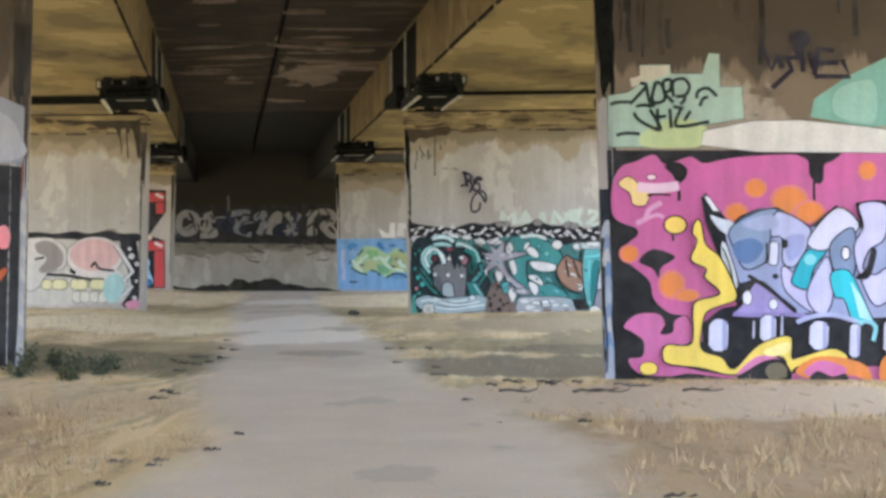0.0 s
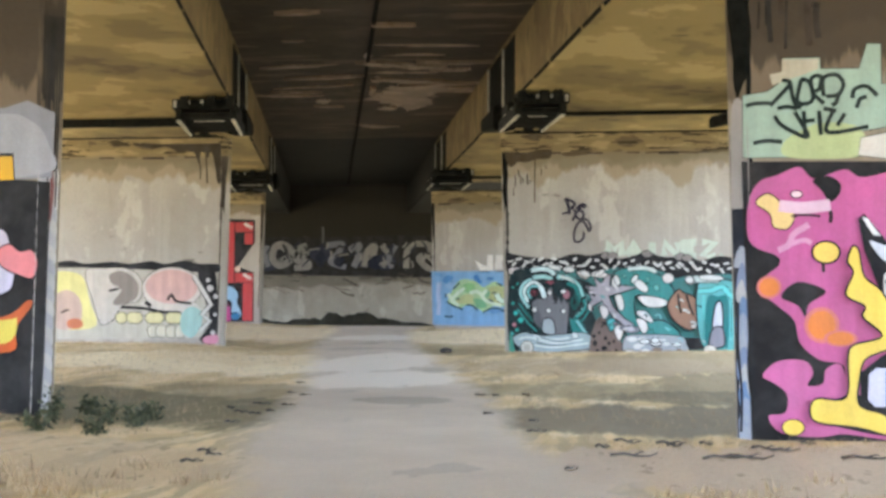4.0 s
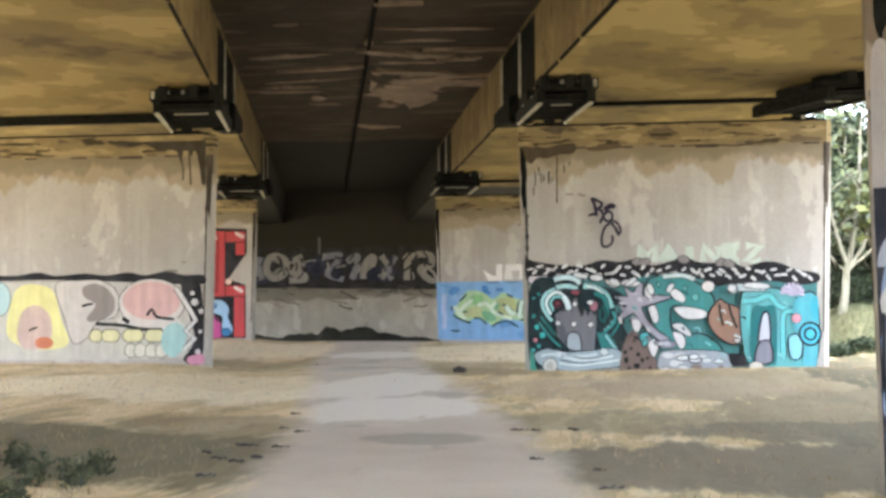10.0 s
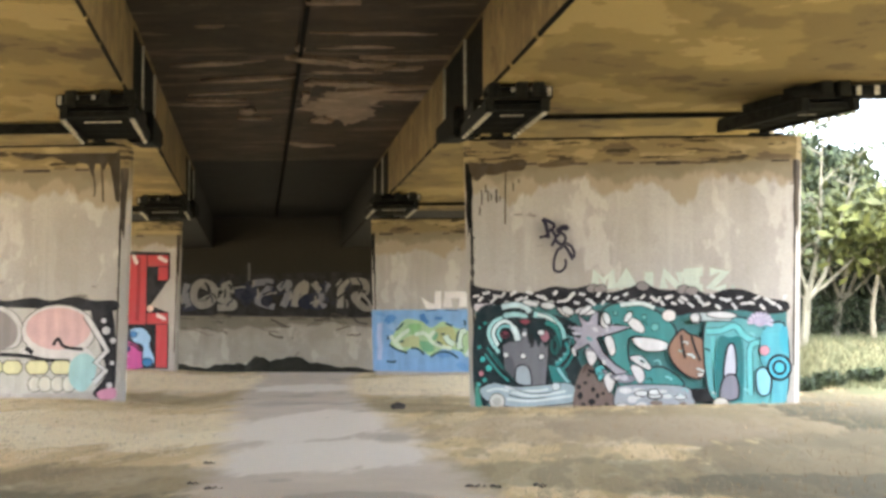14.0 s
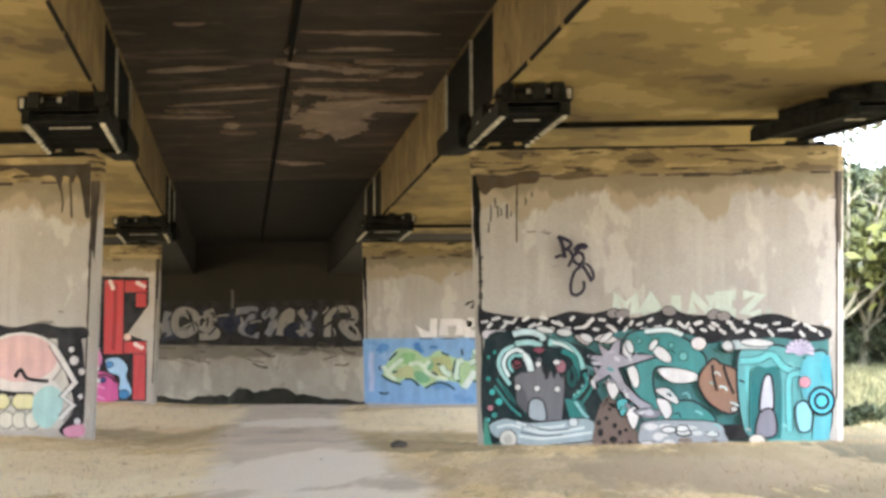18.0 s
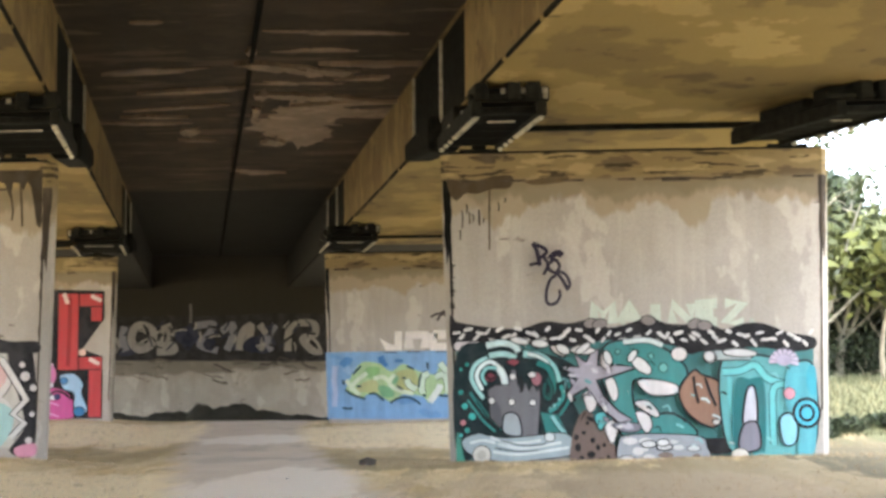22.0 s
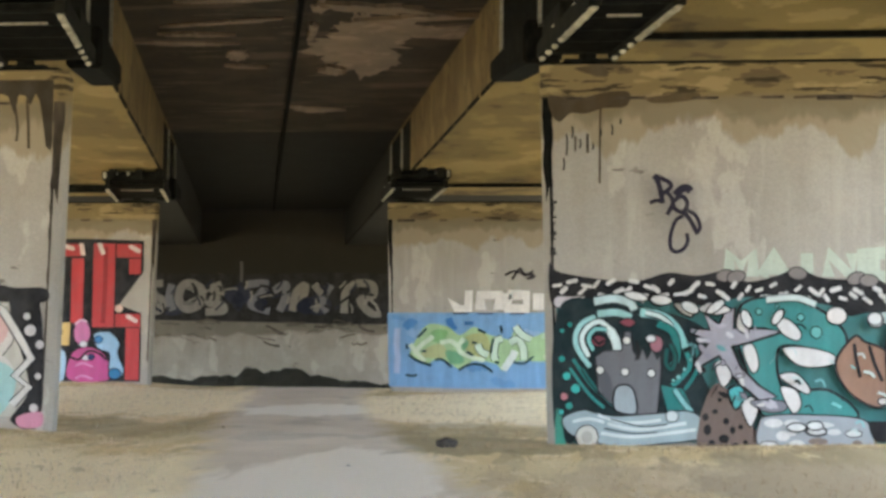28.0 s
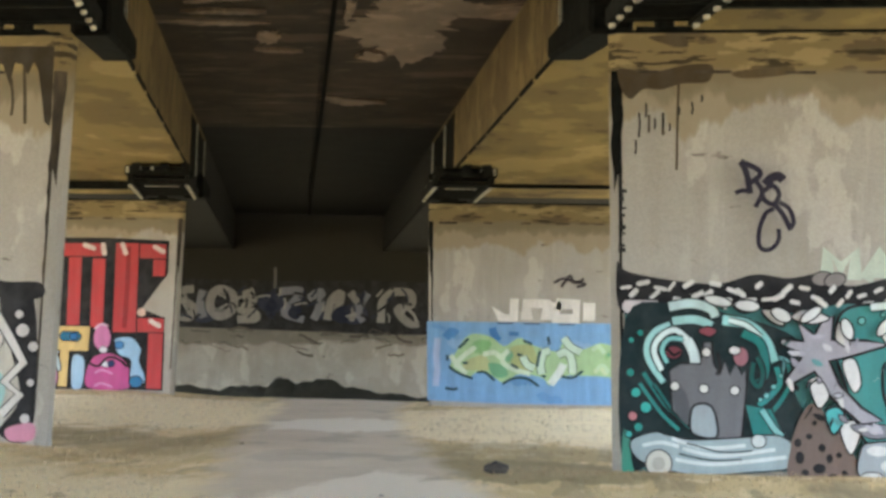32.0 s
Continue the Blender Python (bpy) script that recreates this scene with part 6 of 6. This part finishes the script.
def off_path(x, y):
    d = abs(x - path_middle(y)) - (1.75 + 0.8 * max(0.0, (6 - y) / 26))
    n = noise.noise(Vector((x * 0.5, y * 0.5, 9)))
    if any(r - 0.1 < y < r + 1.3 and (x > path_middle(y) + 2 or x < path_middle(y) - 3.5) for r in ROW):
        return False
    if -1.6 < y < 2.2 and n < 0.3:
        return False
    return d + 0.9 * n > 0.1 and n > -0.28


def in_tufts(x, y):
    return off_path(x, y) and noise.noise(Vector((x * 1.6, y * 0.9, 21))) > 0.02


blades("dry_grass", 60000, (-9, 12, -15, -0.5), 0.05, 0.17, M_STRAW, 1, in_tufts, "tall dry straw-coloured grass beside the track")
blades("dry_grass", 20000, (-9, 12, -15, -0.5), 0.05, 0.16, M_BROWN, 11, lambda x, y: off_path(x, y) and noise.noise(Vector((x * 0.9, y * 0.9, 3))) > 0.18, "withered brown grass tufts beside the track")
blades("dry_grass", 70000, (-22, 16, 4, 60), 0.03, 0.1, M_STRAW, 2, off_path, "short dry trampled grass under the bridge")


def at_foot(x, y):
    return x > path_middle(y) + 2.6 or x < path_middle(y) - 3.2


for row in ROW:
    blades("dry_grass", 5000, (path_middle(row) - 14, path_middle(row) + 14, row - 1.3, row - 0.1), 0.03, 0.10, M_STRAW, int(row) + 5, at_foot, "tufts of dry grass along the feet of the piers")


def weed(x, y, r, h, seed, label):
    g = random.Random(seed)
    ob = thing("weed_clump", (x, y, ground_height(x, y) - 0.01), label, "weed", "weeds by the pier feet")
    tips = []
    for k in range(8):
        a, d = g.uniform(0, math.tau), r * g.uniform(0.2, 1)
        tip = Vector((math.cos(a) * d, math.sin(a) * d, h * g.uniform(0.5, 1)))
        part("stem", tube(bmesh.new(), [Vector((tip.x * 0.4, tip.y * 0.4, 0)), tip * 0.6, tip], 0.008, 0.003, 4), M_WEED, ob)
        tips += [tuple(tip * s) for s in (0.45, 0.7, 0.95)]
    leaves("leaf_mass", tips, 0.055, 130, 0.05, M_WEED, ob, seed, 0.8)
    return ob


for i in range(7):
    weed(-3.6 + 0.22 * i + 0.15 * math.sin(i * 5), 2.9 + 1.3 * math.sin(i * 2.1), 0.26, 0.26 + 0.16 * (i % 3 == 0), 100 + i, "dark green weed clump at the pier's foot")


def twig(x, y, length, turn, seed):
    g = random.Random(seed)
    bm = tube(bmesh.new(), [Vector((length * (s - 0.5), 0.12 * length * math.sin(5 * s + seed), 0.03 + 0.02 * math.sin(7 * s))) for s in (0, 0.25, 0.5, 0.75, 1)], 0.022, 0.01, 5)
    tube(bm, [Vector((0, 0.03, 0.03)), Vector((length * 0.2, 0.2 * length, 0.05)), Vector((length * 0.3, 0.34 * length, 0.03))], 0.014, 0.006, 5)
    ob = link_mesh("twig", bm, M_STONE)
    ob.matrix_world = pose(x, y, ground_height(x, y), 0, 0, turn)
    return tagged(ob, "dark fallen twig on the trodden soil", "twig", "fallen twigs beside the track")


M_STONE = concrete("dark_stone", (0.10, 0.085, 0.07), (0.05, 0.045, 0.04), (0.03, 0.03, 0.03))


def stone(x, y, r, seed):
    g = random.Random(seed)
    bm = bmesh.new()
    bmesh.ops.create_icosphere(bm, subdivisions=2, radius=r)
    for v in bm.verts:
        v.co *= 1 + 0.35 * noise.noise(v.co * (2.2 / r) * 0.5 + Vector((seed, 0, 0)))
        v.co.z *= 0.6
    ob = link_mesh("stone", bm, M_STONE)
    ob.location = (x, y, ground_height(x, y) + 0.3 * r)
    return tagged(ob, "dark rough stone lying on the ground", "stone", "stones on the ground")


for i in range(12):
    twig(3.9 + 0.25 * i + 0.3 * math.sin(i * 3), 2.1 + 0.9 * math.sin(i * 2.2), 0.18 + 0.2 * (i % 3), 20 * math.sin(i * 4), i)
verge_rnd = random.Random(41)
for i in range(30):
    y = verge_rnd.uniform(-9, 14)
    side = -1 if i % 3 else 1
    twig(path_middle(y) + side * verge_rnd.uniform(1.5, 2.6), y, verge_rnd.uniform(0.12, 0.3), verge_rnd.uniform(-30, 30), i + 40)
stone(-1.98, 28.9, 0.2, 1)
for i in range(7):
    y = -12 + 9.1 * i
    stone(path_middle(y) + 1.9 * math.sin(i * 2.3), y, 0.03 + 0.015 * (i % 3), i + 2)

# brushwood heaped along the foot of the abutment
M_DEBRIS = concrete("rotting_brush", (0.05, 0.045, 0.03), (0.028, 0.026, 0.018), (0.014, 0.014, 0.01))


def heap(x, y, w, h, seed, label):
    bm = bmesh.new()
    n = 44
    rows = []
    for i in range(n + 1):
        u = i / n
        ridge = h * math.sin(math.pi * u) ** 0.5 * (0.72 + 0.4 * noise.noise(Vector((u * 5, seed, 0))) + 0.12 * noise.noise(Vector((u * 19, seed, 4))))
        rows.append([bm.verts.new((w * (u - 0.5), d, ridge * k + 0.06 * noise.noise(Vector((u * 9, d * 3, seed))))) for d, k in ((-0.9, -0.1), (-0.5, 0.6), (0, 1), (0.6, 0.5), (1.0, -0.1))])
    for i in range(n):
        for k in range(4):
            bm.faces.new((rows[i][k], rows[i + 1][k], rows[i + 1][k + 1], rows[i][k + 1]))
    ob = link_mesh("debris_mound", bm, M_DEBRIS)
    ob.location = (x, y, ground_height(x, y))
    tagged(ob, label, "brushwood heap", "brushwood heaps by the abutment")
    return ob


for i, (x, w, h) in enumerate(((-27, 5, 0.5), (-22.5, 5, 0.45), (-18.6, 4.5, 0.7), (-15.2, 3.6, 1.35), (-12.2, 3.4, 0.75), (-9.4, 3.6, 0.6), (-5.5, 4, 0.5))):
    heap(x, 74 + 0.4 * math.sin(i * 2), w * 2.4, h * 1.1 + 0.3, i, "dark heap of brushwood and litter below the abutment")
